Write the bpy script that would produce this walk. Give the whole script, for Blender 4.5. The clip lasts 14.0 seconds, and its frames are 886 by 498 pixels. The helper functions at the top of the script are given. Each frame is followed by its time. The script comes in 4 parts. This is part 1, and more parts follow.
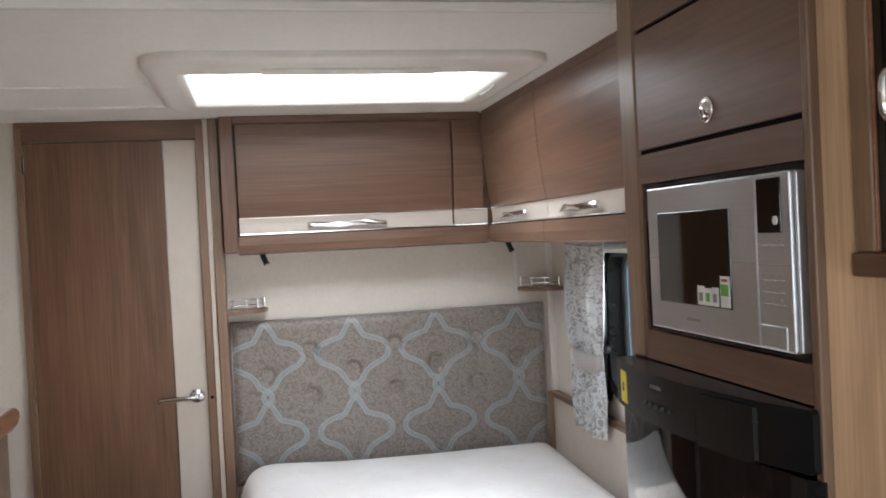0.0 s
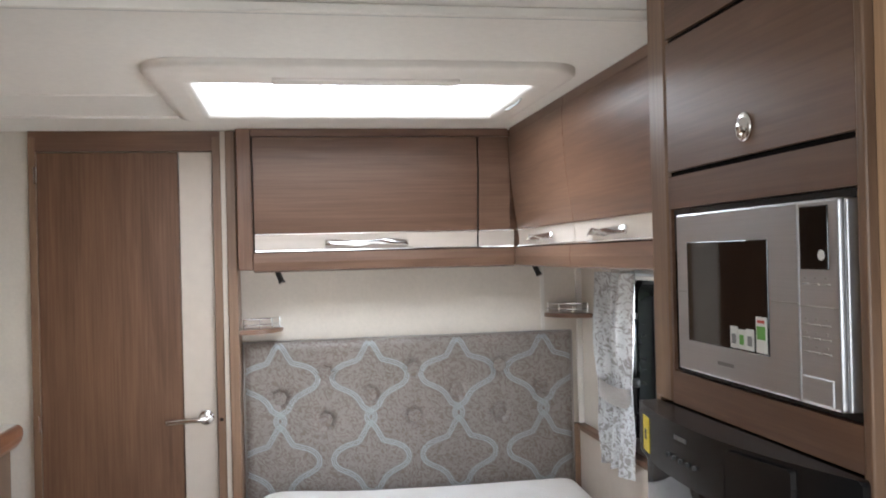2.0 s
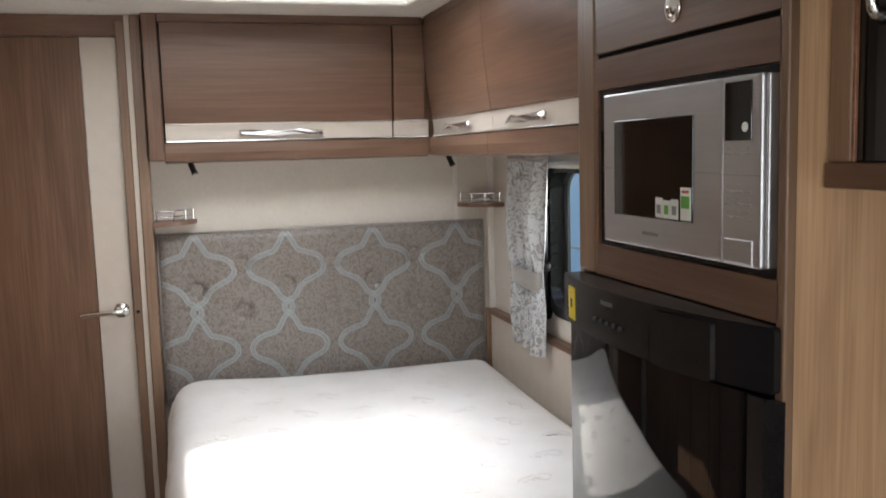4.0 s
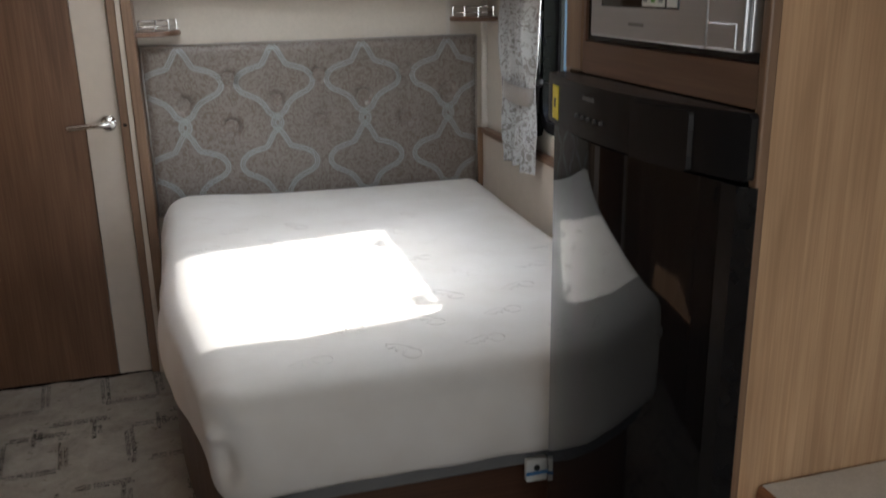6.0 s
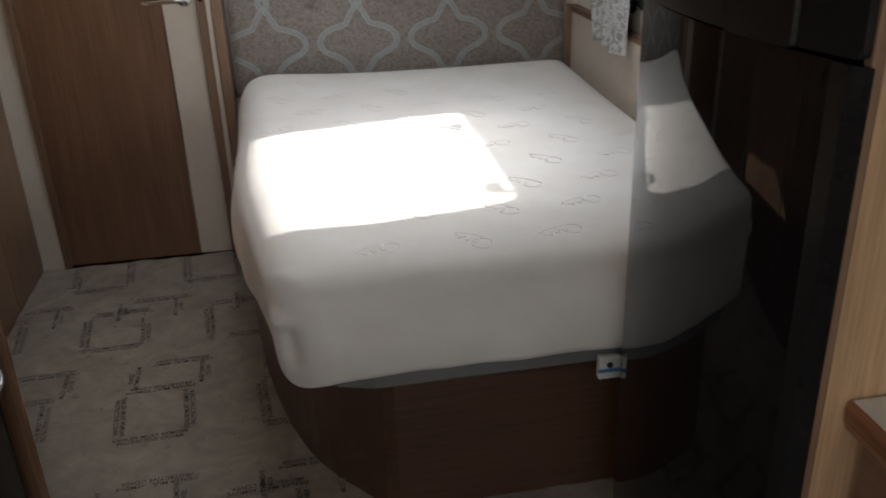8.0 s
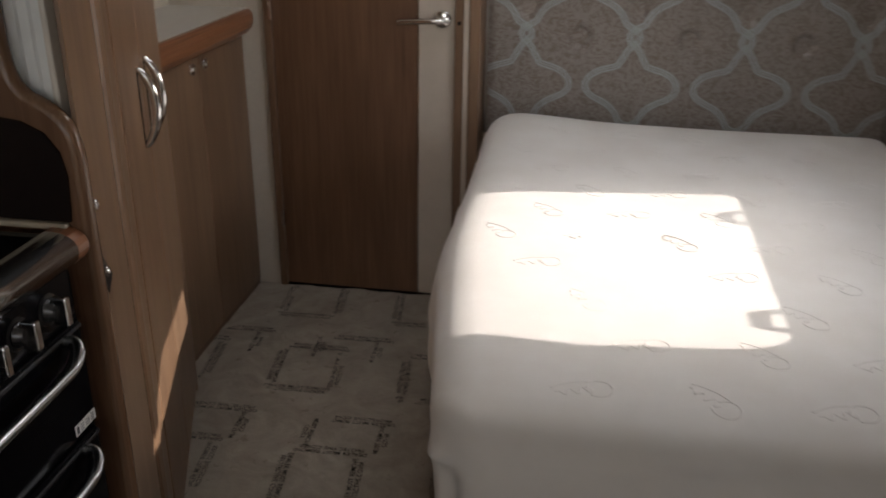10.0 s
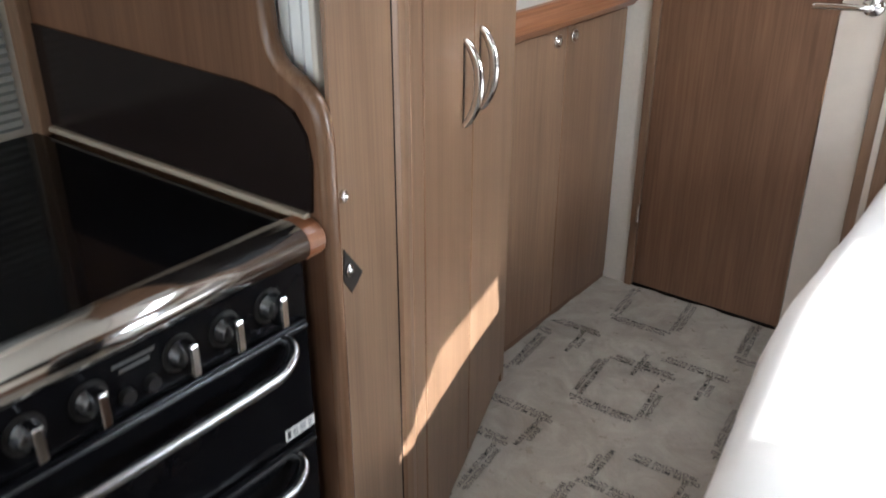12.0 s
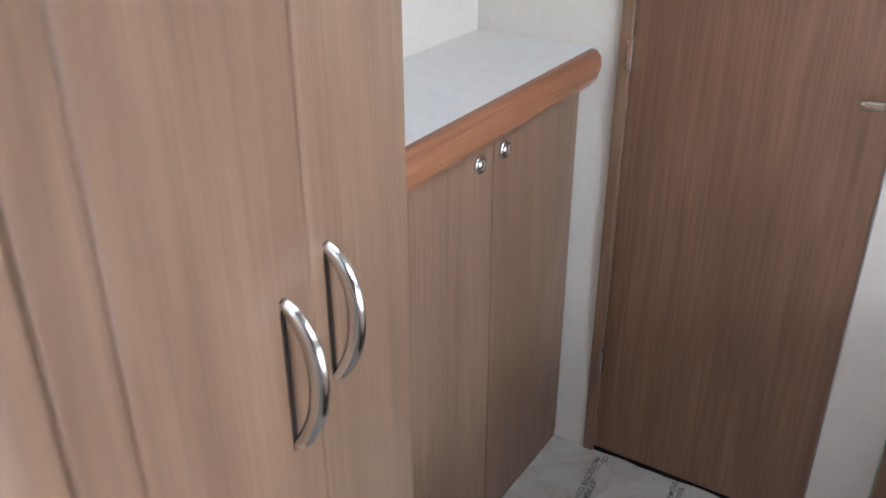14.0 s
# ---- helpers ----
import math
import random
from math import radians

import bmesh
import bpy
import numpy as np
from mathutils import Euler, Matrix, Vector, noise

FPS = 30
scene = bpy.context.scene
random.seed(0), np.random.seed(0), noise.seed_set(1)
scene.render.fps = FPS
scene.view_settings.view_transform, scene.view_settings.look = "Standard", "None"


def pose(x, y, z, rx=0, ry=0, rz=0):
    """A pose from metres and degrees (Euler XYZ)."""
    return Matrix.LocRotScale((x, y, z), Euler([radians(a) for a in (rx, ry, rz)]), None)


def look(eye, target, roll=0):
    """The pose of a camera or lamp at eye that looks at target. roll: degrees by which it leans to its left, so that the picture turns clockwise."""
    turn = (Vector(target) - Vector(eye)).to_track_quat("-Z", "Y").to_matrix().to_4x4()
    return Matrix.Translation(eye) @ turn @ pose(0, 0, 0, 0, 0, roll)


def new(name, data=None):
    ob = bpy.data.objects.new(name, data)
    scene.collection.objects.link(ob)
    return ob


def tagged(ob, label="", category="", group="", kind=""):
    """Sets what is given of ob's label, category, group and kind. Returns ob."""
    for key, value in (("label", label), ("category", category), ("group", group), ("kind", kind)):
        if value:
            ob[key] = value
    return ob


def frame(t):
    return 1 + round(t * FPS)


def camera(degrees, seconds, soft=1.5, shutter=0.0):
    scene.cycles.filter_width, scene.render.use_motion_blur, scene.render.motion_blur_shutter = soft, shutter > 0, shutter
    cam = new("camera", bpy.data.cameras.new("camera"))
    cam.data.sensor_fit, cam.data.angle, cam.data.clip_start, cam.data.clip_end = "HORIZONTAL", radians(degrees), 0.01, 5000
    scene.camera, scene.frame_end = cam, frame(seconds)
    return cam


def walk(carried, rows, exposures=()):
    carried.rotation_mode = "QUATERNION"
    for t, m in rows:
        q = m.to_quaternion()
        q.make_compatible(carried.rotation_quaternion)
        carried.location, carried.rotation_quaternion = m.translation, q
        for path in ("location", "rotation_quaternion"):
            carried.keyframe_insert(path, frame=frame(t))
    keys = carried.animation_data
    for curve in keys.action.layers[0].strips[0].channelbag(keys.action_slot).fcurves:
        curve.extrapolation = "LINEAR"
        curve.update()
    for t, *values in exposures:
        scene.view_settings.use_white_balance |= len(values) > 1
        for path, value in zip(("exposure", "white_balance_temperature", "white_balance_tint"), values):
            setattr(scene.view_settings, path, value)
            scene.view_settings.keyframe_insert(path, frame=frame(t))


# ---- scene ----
from mathutils.bvhtree import BVHTree

cam = camera(53.9, 14.0, soft=1.7, shutter=0.5)
PATH = [
    (0, (-0.055, 0.228, 1.435), (0.361, 2.184, 1.402), -2.8),
    (0.5, (-0.015, 0.275, 1.444), (0.333, 2.244, 1.422), -2.4),
    (1, (0.03, 0.316, 1.447), (0.348, 2.29, 1.494), -0.7),
    (1.5, (0.042, 0.344, 1.448), (0.33, 2.322, 1.502), -1.1),
    (2, (0.028, 0.357, 1.444), (0.358, 2.329, 1.456), -1.4),
    (2.2, (0.025, 0.36, 1.446), (0.387, 2.327, 1.433), -1.5),
    (4.3, (-0.052, 0.322, 1.403), (0.503, 2.225, 1.132), -1.4),
    (4.5, (-0.047, 0.323, 1.396), (0.496, 2.223, 1.09), -1.3),
    (5, (-0.044, 0.314, 1.381), (0.478, 2.206, 0.994), -0.8),
    (5.5, (-0.033, 0.311, 1.366), (0.472, 2.186, 0.888), -0.9),
    (6, (-0.021, 0.313, 1.35), (0.503, 2.15, 0.758), -1.1),
    (6.5, (-0.024, 0.327, 1.331), (0.463, 2.136, 0.633), -1.4),
    (7, (-0.028, 0.344, 1.318), (0.439, 2.112, 0.506), -2.0),
    (7.2, (-0.027, 0.35, 1.314), (0.427, 2.106, 0.472), -2.3),
    (9.3, (0.151, 0.588, 1.334), (0.009, 2.415, 0.534), -0.1),
    (9.5, (0.152, 0.645, 1.325), (-0.042, 2.469, 0.528), -0.3),
    (10, (0.125, 0.818, 1.318), (-0.157, 2.629, 0.518), 0.8),
    (10.5, (0.14, 0.915, 1.311), (-0.465, 2.624, 0.466), -0.2),
    (11, (0.221, 0.994, 1.308), (-0.72, 2.528, 0.434), 1.2),
    (11.5, (0.25, 1.046, 1.311), (-0.831, 2.482, 0.435), 0.8),
    (12, (0.17, 1.142, 1.299), (-0.919, 2.569, 0.418), 0.0),
    (12.5, (0.021, 1.287, 1.309), (-0.971, 2.777, 0.417), -0.9),
    (13, (-0.079, 1.418, 1.321), (-0.996, 2.978, 0.469), -0.5),
    (13.5, (-0.174, 1.673, 1.324), (-1.125, 3.224, 0.492), -0.9),
    (14, (-0.252, 1.895, 1.339), (-1.214, 3.385, 0.415), -0.2),
]
walk(cam, [(t, look(eye, target, roll)) for t, eye, target, roll in PATH],
     [(0, 1.45, 6150, 13), (2.2, 1.72, 6100, 13), (4.3, 1.22, 6450, 13), (5.5, 0.80, 6400, 12), (6.2, 0.70, 6380, 12), (7.2, 0.80, 6350, 12), (9.3, 0.25, 6800, 12),
      (10.2, 0.22, 6900, 17), (10.6, 0.55, 7000, 18), (11, 1.35, 6450, 12), (12, 1.95, 6000, 11), (13, 2.0, 5700, 12), (13.5, 2.0, 5800, 13), (14, 2.2, 5450, 12)])

# ---- world, sun and daylight ----
SUN_DIR = Vector((-1.0, -0.12, -0.505)).normalized()
world = bpy.data.worlds.new("sky")
scene.world = world
world.use_nodes = True
wn = world.node_tree.nodes
sky = wn.new("ShaderNodeTexSky")
sky.sky_type = "NISHITA"
sky.sun_disc = False
sky.sun_elevation = math.asin(-SUN_DIR.z)
sky.sun_rotation = math.atan2(-SUN_DIR.x, -SUN_DIR.y)
world.node_tree.links.new(sky.outputs[0], wn["Background"].inputs[0])
wn["Background"].inputs[1].default_value = 0.14
sun = new("sun", bpy.data.lights.new("sun", "SUN"))
sun.data.energy, sun.data.angle, sun.data.color = 4.5, radians(0.5), (1.0, 0.975, 0.91)
sun.matrix_world = look((8, 3, 6), Vector((8, 3, 6)) + SUN_DIR)


def daylight(name, eye, target, w, h, watts, colour=(0.93, 0.97, 1.0)):
    """An area lamp in an opening, standing in for sky light."""
    lamp = new(name, bpy.data.lights.new(name, "AREA"))
    lamp.data.shape, lamp.data.size, lamp.data.size_y = "RECTANGLE", w, h
    lamp.data.energy, lamp.data.color = watts, colour
    lamp.matrix_world = look(eye, target)
    return lamp


bed_sky = daylight("bed_window_daylight", (1.125, 2.56, 1.12), (0, 2.50, 1.02), 0.70, 0.38, 1.6)
bed_sky.data.spread = radians(115)
# The front window is unseen; this lamp is added to light the room.
daylight("front_added_daylight", (0.0, -2.57, 1.30), (0.0, 0, 1.15), 1.5, 0.55, 6.5)
# Side openings and lamps are assumed, added to brighten ceiling and kitchen.
daylight("side_added_daylight", (1.08, -0.75, 1.25), (0, -0.6, 2.1), 1.0, 0.48, 4.4)
daylight("side_added_daylight", (-1.135, -0.75, 1.25), (0, -0.6, 2.1), 1.0, 0.48, 4.2)

# ---- materials ----


def nodes_of(name):
    m = bpy.data.materials.new(name)
    m.use_nodes = True
    return m, m.node_tree.nodes, m.node_tree.links, m.node_tree.nodes["Principled BSDF"]


def noise_node(n, l, scale, detail=4.0, rough=0.55, coord="Object"):
    tc, mp, ns = n.new("ShaderNodeTexCoord"), n.new("ShaderNodeMapping"), n.new("ShaderNodeTexNoise")
    mp.inputs["Scale"].default_value = scale if hasattr(scale, "__len__") else (scale,) * 3
    ns.inputs["Scale"].default_value = 1.0
    ns.inputs["Detail"].default_value = detail
    ns.inputs["Roughness"].default_value = rough
    l.new(tc.outputs[coord], mp.inputs["Vector"])
    l.new(mp.outputs[0], ns.inputs["Vector"])
    return ns


def ramp_node(n, l, src, stops):
    r = n.new("ShaderNodeValToRGB")
    while len(r.color_ramp.elements) < len(stops):
        r.color_ramp.elements.new(0.5)
    for e, (p, c) in zip(r.color_ramp.elements, stops):
        e.position, e.color = p, (*c, 1)
    l.new(src, r.inputs[0])
    return r


def mixed(n, l, a, b, fac, mode="MIX"):
    x = n.new("ShaderNodeMix")
    x.data_type, x.blend_type = "RGBA", mode
    if isinstance(fac, float):
        x.inputs[0].default_value = fac
    else:
        l.new(fac, x.inputs[0])
    for s, v in ((6, a), (7, b)):
        if isinstance(v, tuple):
            x.inputs[s].default_value = (*v, 1)
        else:
            l.new(v, x.inputs[s])
    return x.outputs[2]


def bumped(n, l, p, src, strength, dist=0.001):
    b = n.new("ShaderNodeBump")
    b.inputs["Strength"].default_value, b.inputs["Distance"].default_value = strength, dist
    l.new(src, b.inputs["Height"])
    l.new(b.outputs[0], p.inputs["Normal"])


def wood(name, dark, light, grain, rough=0.36):
    """Wood-effect foil; grain is the axis along which it runs."""
    m, n, l, p = nodes_of(name)
    fine = [150.0] * 3
    fine["xyz".index(grain)] = 3.0
    wide = [9.0] * 3
    wide["xyz".index(grain)] = 1.1
    pore = [420.0] * 3
    pore["xyz".index(grain)] = 9.0
    a, b, c = noise_node(n, l, fine, 5, 0.6), noise_node(n, l, wide, 3), noise_node(n, l, pore, 2)
    a.inputs["Distortion"].default_value = 0.6
    b.inputs["Distortion"].default_value = 1.4
    mid = tuple((x + y) / 2 for x, y in zip(dark, light))
    dark, light = (tuple(m0 + 0.65 * (c0 - m0) for m0, c0 in zip(mid, c)) for c in (dark, light))
    lo, hi = tuple(x * 0.93 for x in dark), tuple(x * 1.05 for x in light)
    ra = ramp_node(n, l, a.outputs[0], [(0.28, lo), (0.42, dark), (0.52, mid), (0.64, light), (0.78, hi)])
    rb = ramp_node(n, l, b.outputs[0], [(0.28, (0.70, 0.66, 0.62)), (0.5, (0.95, 0.94, 0.93)), (0.72, (1.15, 1.15, 1.12))])
    rc = ramp_node(n, l, c.outputs[0], [(0.36, (0.84, 0.82, 0.80)), (0.46, (1, 1, 1))])
    col = mixed(n, l, ra.outputs[0], rb.outputs[0], 0.9, "MULTIPLY")
    col = mixed(n, l, col, rc.outputs[0], 0.25, "MULTIPLY")
    oi = n.new("ShaderNodeObjectInfo")
    ro = ramp_node(n, l, oi.outputs["Random"], [(0.0, (0.90, 0.87, 0.84)), (0.5, (1.0, 1.0, 1.0)), (1.0, (1.08, 1.10, 1.10))])
    col = mixed(n, l, col, ro.outputs[0], 1.0, "MULTIPLY")
    l.new(col, p.inputs["Base Color"])
    p.inputs["Roughness"].default_value = rough
    p.inputs["Specular IOR Level"].default_value = 0.5
    bumped(n, l, p, a.outputs[0], 0.12, 0.0006)
    return m


def plain(name, colour, rough=0.5, metal=0.0, vary=0.06, scale=25.0, bump=0.0, spec=0.5):
    m, n, l, p = nodes_of(name)
    a, b = noise_node(n, l, scale, 5), noise_node(n, l, scale * 0.12, 2)
    lo, hi = (tuple(max(0, c * (1 - k)) for c in colour) for k in (vary, -vary))
    ra = ramp_node(n, l, a.outputs[0], [(0.3, lo), (0.7, hi)])
    rb = ramp_node(n, l, b.outputs[0], [(0.3, (1 - vary,) * 3), (0.7, (1, 1, 1))])
    l.new(mixed(n, l, ra.outputs[0], rb.outputs[0], 1.0, "MULTIPLY"), p.inputs["Base Color"])
    p.inputs["Metallic"].default_value, p.inputs["Specular IOR Level"].default_value = metal, spec
    rr = n.new("ShaderNodeMapRange")
    rr.inputs[3].default_value, rr.inputs[4].default_value = max(0.02, rough - min(0.06, rough * 0.4)), rough + min(0.06, rough * 0.4)
    l.new(b.outputs[0], rr.inputs[0])
    l.new(rr.outputs[0], p.inputs["Roughness"])
    if bump:
        bumped(n, l, p, a.outputs[0], bump, 0.001)
    return m


DARK, LIGHT = (0.196, 0.116, 0.071), (0.262, 0.163, 0.102)
DARK_B, LIGHT_B = (0.150, 0.079, 0.048), (0.196, 0.110, 0.069)
M = {
    "wood_z": wood("wood vertical grain", DARK, LIGHT, "z"),
    "wood_x": wood("wood grain along x", DARK_B, LIGHT_B, "x"),
    "wood_y": wood("wood grain along y", DARK_B, LIGHT_B, "y"),
    "door_wood": wood("darker wood vertical grain", (0.130, 0.064, 0.036), (0.188, 0.100, 0.058), "z"),
    # Red-brown bed base wood, darkened in colour for the shade it stands in.
    "base_wood": wood("red-brown wood with shade in its colour", (0.088, 0.043, 0.027), (0.132, 0.068, 0.043), "x"),
    # Paler wood, its colour also lifted for light from the kitchen side.
    "pale_wood": wood("paler wood vertical grain with kitchen light added", (0.43, 0.262, 0.147), (0.57, 0.375, 0.225), "z"),
    "nose": wood("reddish solid wood edging", (0.22, 0.088, 0.042), (0.34, 0.15, 0.075), "y", 0.3),
    "edge_wood": wood("solid wood edging", (0.150, 0.080, 0.046), (0.215, 0.125, 0.077), "z", 0.26),
    "seal": plain("pale beige sealant strip", (0.42, 0.36, 0.28), 0.4),
    # Near-black colour; the shade inside gaps and cavities is put into it.
    "gap": plain("near-black gap shade", (0.012, 0.009, 0.008), 0.9, spec=0.05),
    "cream": plain("cream laminate", (0.56, 0.485, 0.41), 0.42, vary=0.03),
    "wall": plain("cream wall board", (0.66, 0.60, 0.52), 0.6, vary=0.035, scale=90, bump=0.05),
    "ceiling": plain("off-white ceiling board", (0.80, 0.77, 0.71), 0.5, vary=0.03, scale=60, bump=0.04),
    "white_plastic": plain("white plastic", (0.74, 0.70, 0.64), 0.35, vary=0.03),
    "worktop": plain("pale speckled laminate", (0.70, 0.68, 0.64), 0.35, vary=0.08, scale=300),
    "chrome": plain("chrome", (0.80, 0.79, 0.78), 0.10, 1.0, vary=0.02),
    "chrome_pol": plain("polished chrome", (0.85, 0.84, 0.83), 0.06, 1.0, vary=0.02),
    "alu": plain("grey aluminium profile", (0.38, 0.39, 0.385), 0.4, 0.6, vary=0.04),
    "black_gloss": plain("gloss black enamel", (0.005, 0.005, 0.006), 0.035, vary=0.1, spec=0.32),
    "black_glass": plain("black glass", (0.004, 0.004, 0.004), 0.04, vary=0.1),
    "black_plastic": plain("black plastic", (0.009, 0.009, 0.010), 0.26, vary=0.1, spec=0.3),
    "faint_ink": plain("dark grey print", (0.09, 0.09, 0.09), 0.5),
    "rail_grey": plain("grey plastic rail", (0.40, 0.41, 0.40), 0.45),
    "grey_plastic": plain("dark grey plastic", (0.05, 0.052, 0.055), 0.3, vary=0.08),
    "dark_panel": plain("dark brown gloss splash panel", (0.016, 0.011, 0.010), 0.20, vary=0.1, spec=0.3),
    "yellow": plain("yellow label", (0.75, 0.58, 0.03), 0.5, vary=0.03),
    "label_white": plain("white label", (0.75, 0.74, 0.70), 0.5, vary=0.03),
    "label_green": plain("green label print", (0.12, 0.36, 0.05), 0.5, vary=0.1),
    "label_red": plain("red label print", (0.5, 0.06, 0.04), 0.5, vary=0.1),
    "print": plain("faded black print", (0.030, 0.028, 0.026), 0.5, vary=0.25, scale=150),
    "grey_ink": plain("grey print", (0.22, 0.22, 0.22), 0.5),
    "frame_grey": plain("grey painted bed frame", (0.17, 0.17, 0.172), 0.45),
    "blue": plain("blue plastic", (0.08, 0.22, 0.45), 0.4),
    "tile_blind": plain("grey pleated blind", (0.33, 0.33, 0.31), 0.8),
    "grass": plain("short grass", (0.06, 0.10, 0.03), 0.9, vary=0.3, scale=8),
    "panel_white": plain("pale blue-grey caravan body", (0.40, 0.50, 0.62), 0.3, vary=0.03),
    "hob_enamel": plain("cooker enamel", (0.006, 0.006, 0.007), 0.12, vary=0.1, spec=0.13),
    "hob_glass": plain("hob lid glass", (0.004, 0.004, 0.005), 0.07, vary=0.1, spec=0.12),
    "hob_chrome": plain("cooker chrome", (0.78, 0.78, 0.78), 0.12, 1.0, vary=0.03),
    "knob_black": plain("dark knob face", (0.10, 0.10, 0.105), 0.25, 0.8, vary=0.05),
    "bar_chrome": plain("satin chrome bar", (0.44, 0.44, 0.44), 0.22, 1.0, vary=0.04),
    "screen_white": plain("white pleated screen cloth", (0.80, 0.83, 0.84), 0.7, vary=0.03),
    "lamp_black": plain("black lamp body", (0.02, 0.018, 0.017), 0.35),
}


def steel():
    m, n, l, p = nodes_of("brushed steel")
    a, b = noise_node(n, l, (300, 3, 500), 3), noise_node(n, l, 9, 3)
    ra = ramp_node(n, l, a.outputs[0], [(0.3, (0.50, 0.505, 0.52)), (0.7, (0.545, 0.55, 0.565))])
    l.new(ra.outputs[0], p.inputs["Base Color"])
    p.inputs["Metallic"].default_value = 1.0
    rr = ramp_node(n, l, b.outputs[0], [(0.3, (0.33, 0.33, 0.33)), (0.7, (0.43, 0.43, 0.43))])
    l.new(rr.outputs[0], p.inputs["Roughness"])
    bumped(n, l, p, a.outputs[0], 0.025, 0.0002)
    return m


def fabric(name, dark, light, scale=42.0, sheen=0.3, rough=0.62, gloss=0.3, cut_at=0.5):
    """Woven damask: a matt ground with a satin figure of scrolling leaves."""
    m, n, l, p = nodes_of(name)
    a = noise_node(n, l, scale, 3, 0.5)
    a.inputs["Distortion"].default_value = 3.2
    b, c = noise_node(n, l, 900, 2), noise_node(n, l, 5, 2)
    ra = ramp_node(n, l, a.outputs[0], [(cut_at - 0.05, dark), (cut_at, tuple((x + y) / 2 for x, y in zip(dark, light))), (cut_at + 0.03, light)])
    rb = ramp_node(n, l, b.outputs[0], [(0.3, (0.78, 0.78, 0.78)), (0.7, (1.1, 1.1, 1.1))])
    rc = ramp_node(n, l, c.outputs[0], [(0.3, (0.88, 0.87, 0.86)), (0.7, (1.05, 1.05, 1.05))])
    col = mixed(n, l, ra.outputs[0], rb.outputs[0], 0.8, "MULTIPLY")
    l.new(mixed(n, l, col, rc.outputs[0], 0.8, "MULTIPLY"), p.inputs["Base Color"])
    rr = ramp_node(n, l, a.outputs[0], [(cut_at - 0.05, (rough,) * 3), (cut_at + 0.03, (gloss,) * 3)])
    l.new(rr.outputs[0], p.inputs["Roughness"])
    p.inputs["Sheen Weight"].default_value = sheen
    bumped(n, l, p, b.outputs[0], 0.25, 0.0006)
    return m


def mattress_cloth():
    m, n, l, p = nodes_of("white knitted mattress cloth")
    a, b = noise_node(n, l, 500, 2), noise_node(n, l, 7, 4)
    rb = ramp_node(n, l, b.outputs[0], [(0.3, (0.75, 0.71, 0.665)), (0.7, (0.81, 0.78, 0.745))])
    l.new(rb.outputs[0], p.inputs["Base Color"])
    p.inputs["Roughness"].default_value = 0.85
    p.inputs["Sheen Weight"].default_value = 0.15
    add = n.new("ShaderNodeMath")
    add.operation = "MULTIPLY_ADD"
    add.inputs[1].default_value = 0.25
    l.new(a.outputs[0], add.inputs[0])
    l.new(b.outputs[0], add.inputs[2])
    bumped(n, l, p, add.outputs[0], 0.35, 0.004)
    return m


def film_cover():
    m, n, l, p = nodes_of("clear film over pale carpet")
    a, b = noise_node(n, l, 8, 6, 0.65), noise_node(n, l, (26, 26, 26), 5, 0.7)
    a.inputs["Distortion"].default_value = 1.5
    c = noise_node(n, l, 400, 2)
    ra = ramp_node(n, l, a.outputs[0], [(0.3, (0.27, 0.232, 0.190)), (0.5, (0.335, 0.296, 0.248)), (0.72, (0.41, 0.370, 0.318))])
    rc = ramp_node(n, l, c.outputs[0], [(0.3, (0.86, 0.86, 0.86)), (0.7, (1.05, 1.05, 1.05))])
    l.new(mixed(n, l, ra.outputs[0], rc.outputs[0], 0.8, "MULTIPLY"), p.inputs["Base Color"])
    rr = ramp_node(n, l, b.outputs[0], [(0.3, (0.22, 0.22, 0.22)), (0.7, (0.55, 0.55, 0.55))])
    l.new(rr.outputs[0], p.inputs["Roughness"])
    bumped(n, l, p, b.outputs[0], 0.5, 0.006)
    return m


def clear_glass(name, tint=(0.9, 0.95, 0.97)):
    m, n, l, p = nodes_of(name)
    p.inputs["Base Color"].default_value = (*tint, 1)
    p.inputs["Transmission Weight"].default_value = 1.0
    p.inputs["Roughness"].default_value = 0.0
    p.inputs["IOR"].default_value = 1.1
    return m


M["steel"] = steel()
M["brocade"] = fabric("taupe brocade", (0.190, 0.148, 0.122), (0.250, 0.220, 0.198), 38.0, 0.2, 0.70, 0.28, 0.48)
M["ribbon"] = fabric("pale blue satin stripe", (0.29, 0.315, 0.312), (0.37, 0.395, 0.390), 200, 0.4, 0.5, 0.35)
M["curtain"] = fabric("silver patterned curtain", (0.27, 0.255, 0.24), (0.56, 0.57, 0.57), 30, 0.2, 0.60, 0.24, 0.47)
M["tieback"] = fabric("plain taupe satin", (0.30, 0.27, 0.24), (0.36, 0.33, 0.30), 200, 0.3, 0.40, 0.30)
M["button"] = fabric("pale taupe satin", (0.42, 0.37, 0.33), (0.50, 0.45, 0.41), 200, 0.3, 0.30, 0.30)
M["mattress"] = mattress_cloth()
M["film"] = film_cover()
M["daylight"] = plain("bright overcast sky", (0.9, 0.9, 0.9), 0.9)
glow = M["daylight"].node_tree.nodes["Principled BSDF"]
glow.inputs["Emission Color"].default_value = (0.88, 0.95, 1.0, 1)
glow.inputs["Emission Strength"].default_value = 3.5
M["glass"] = clear_glass("acrylic pane")

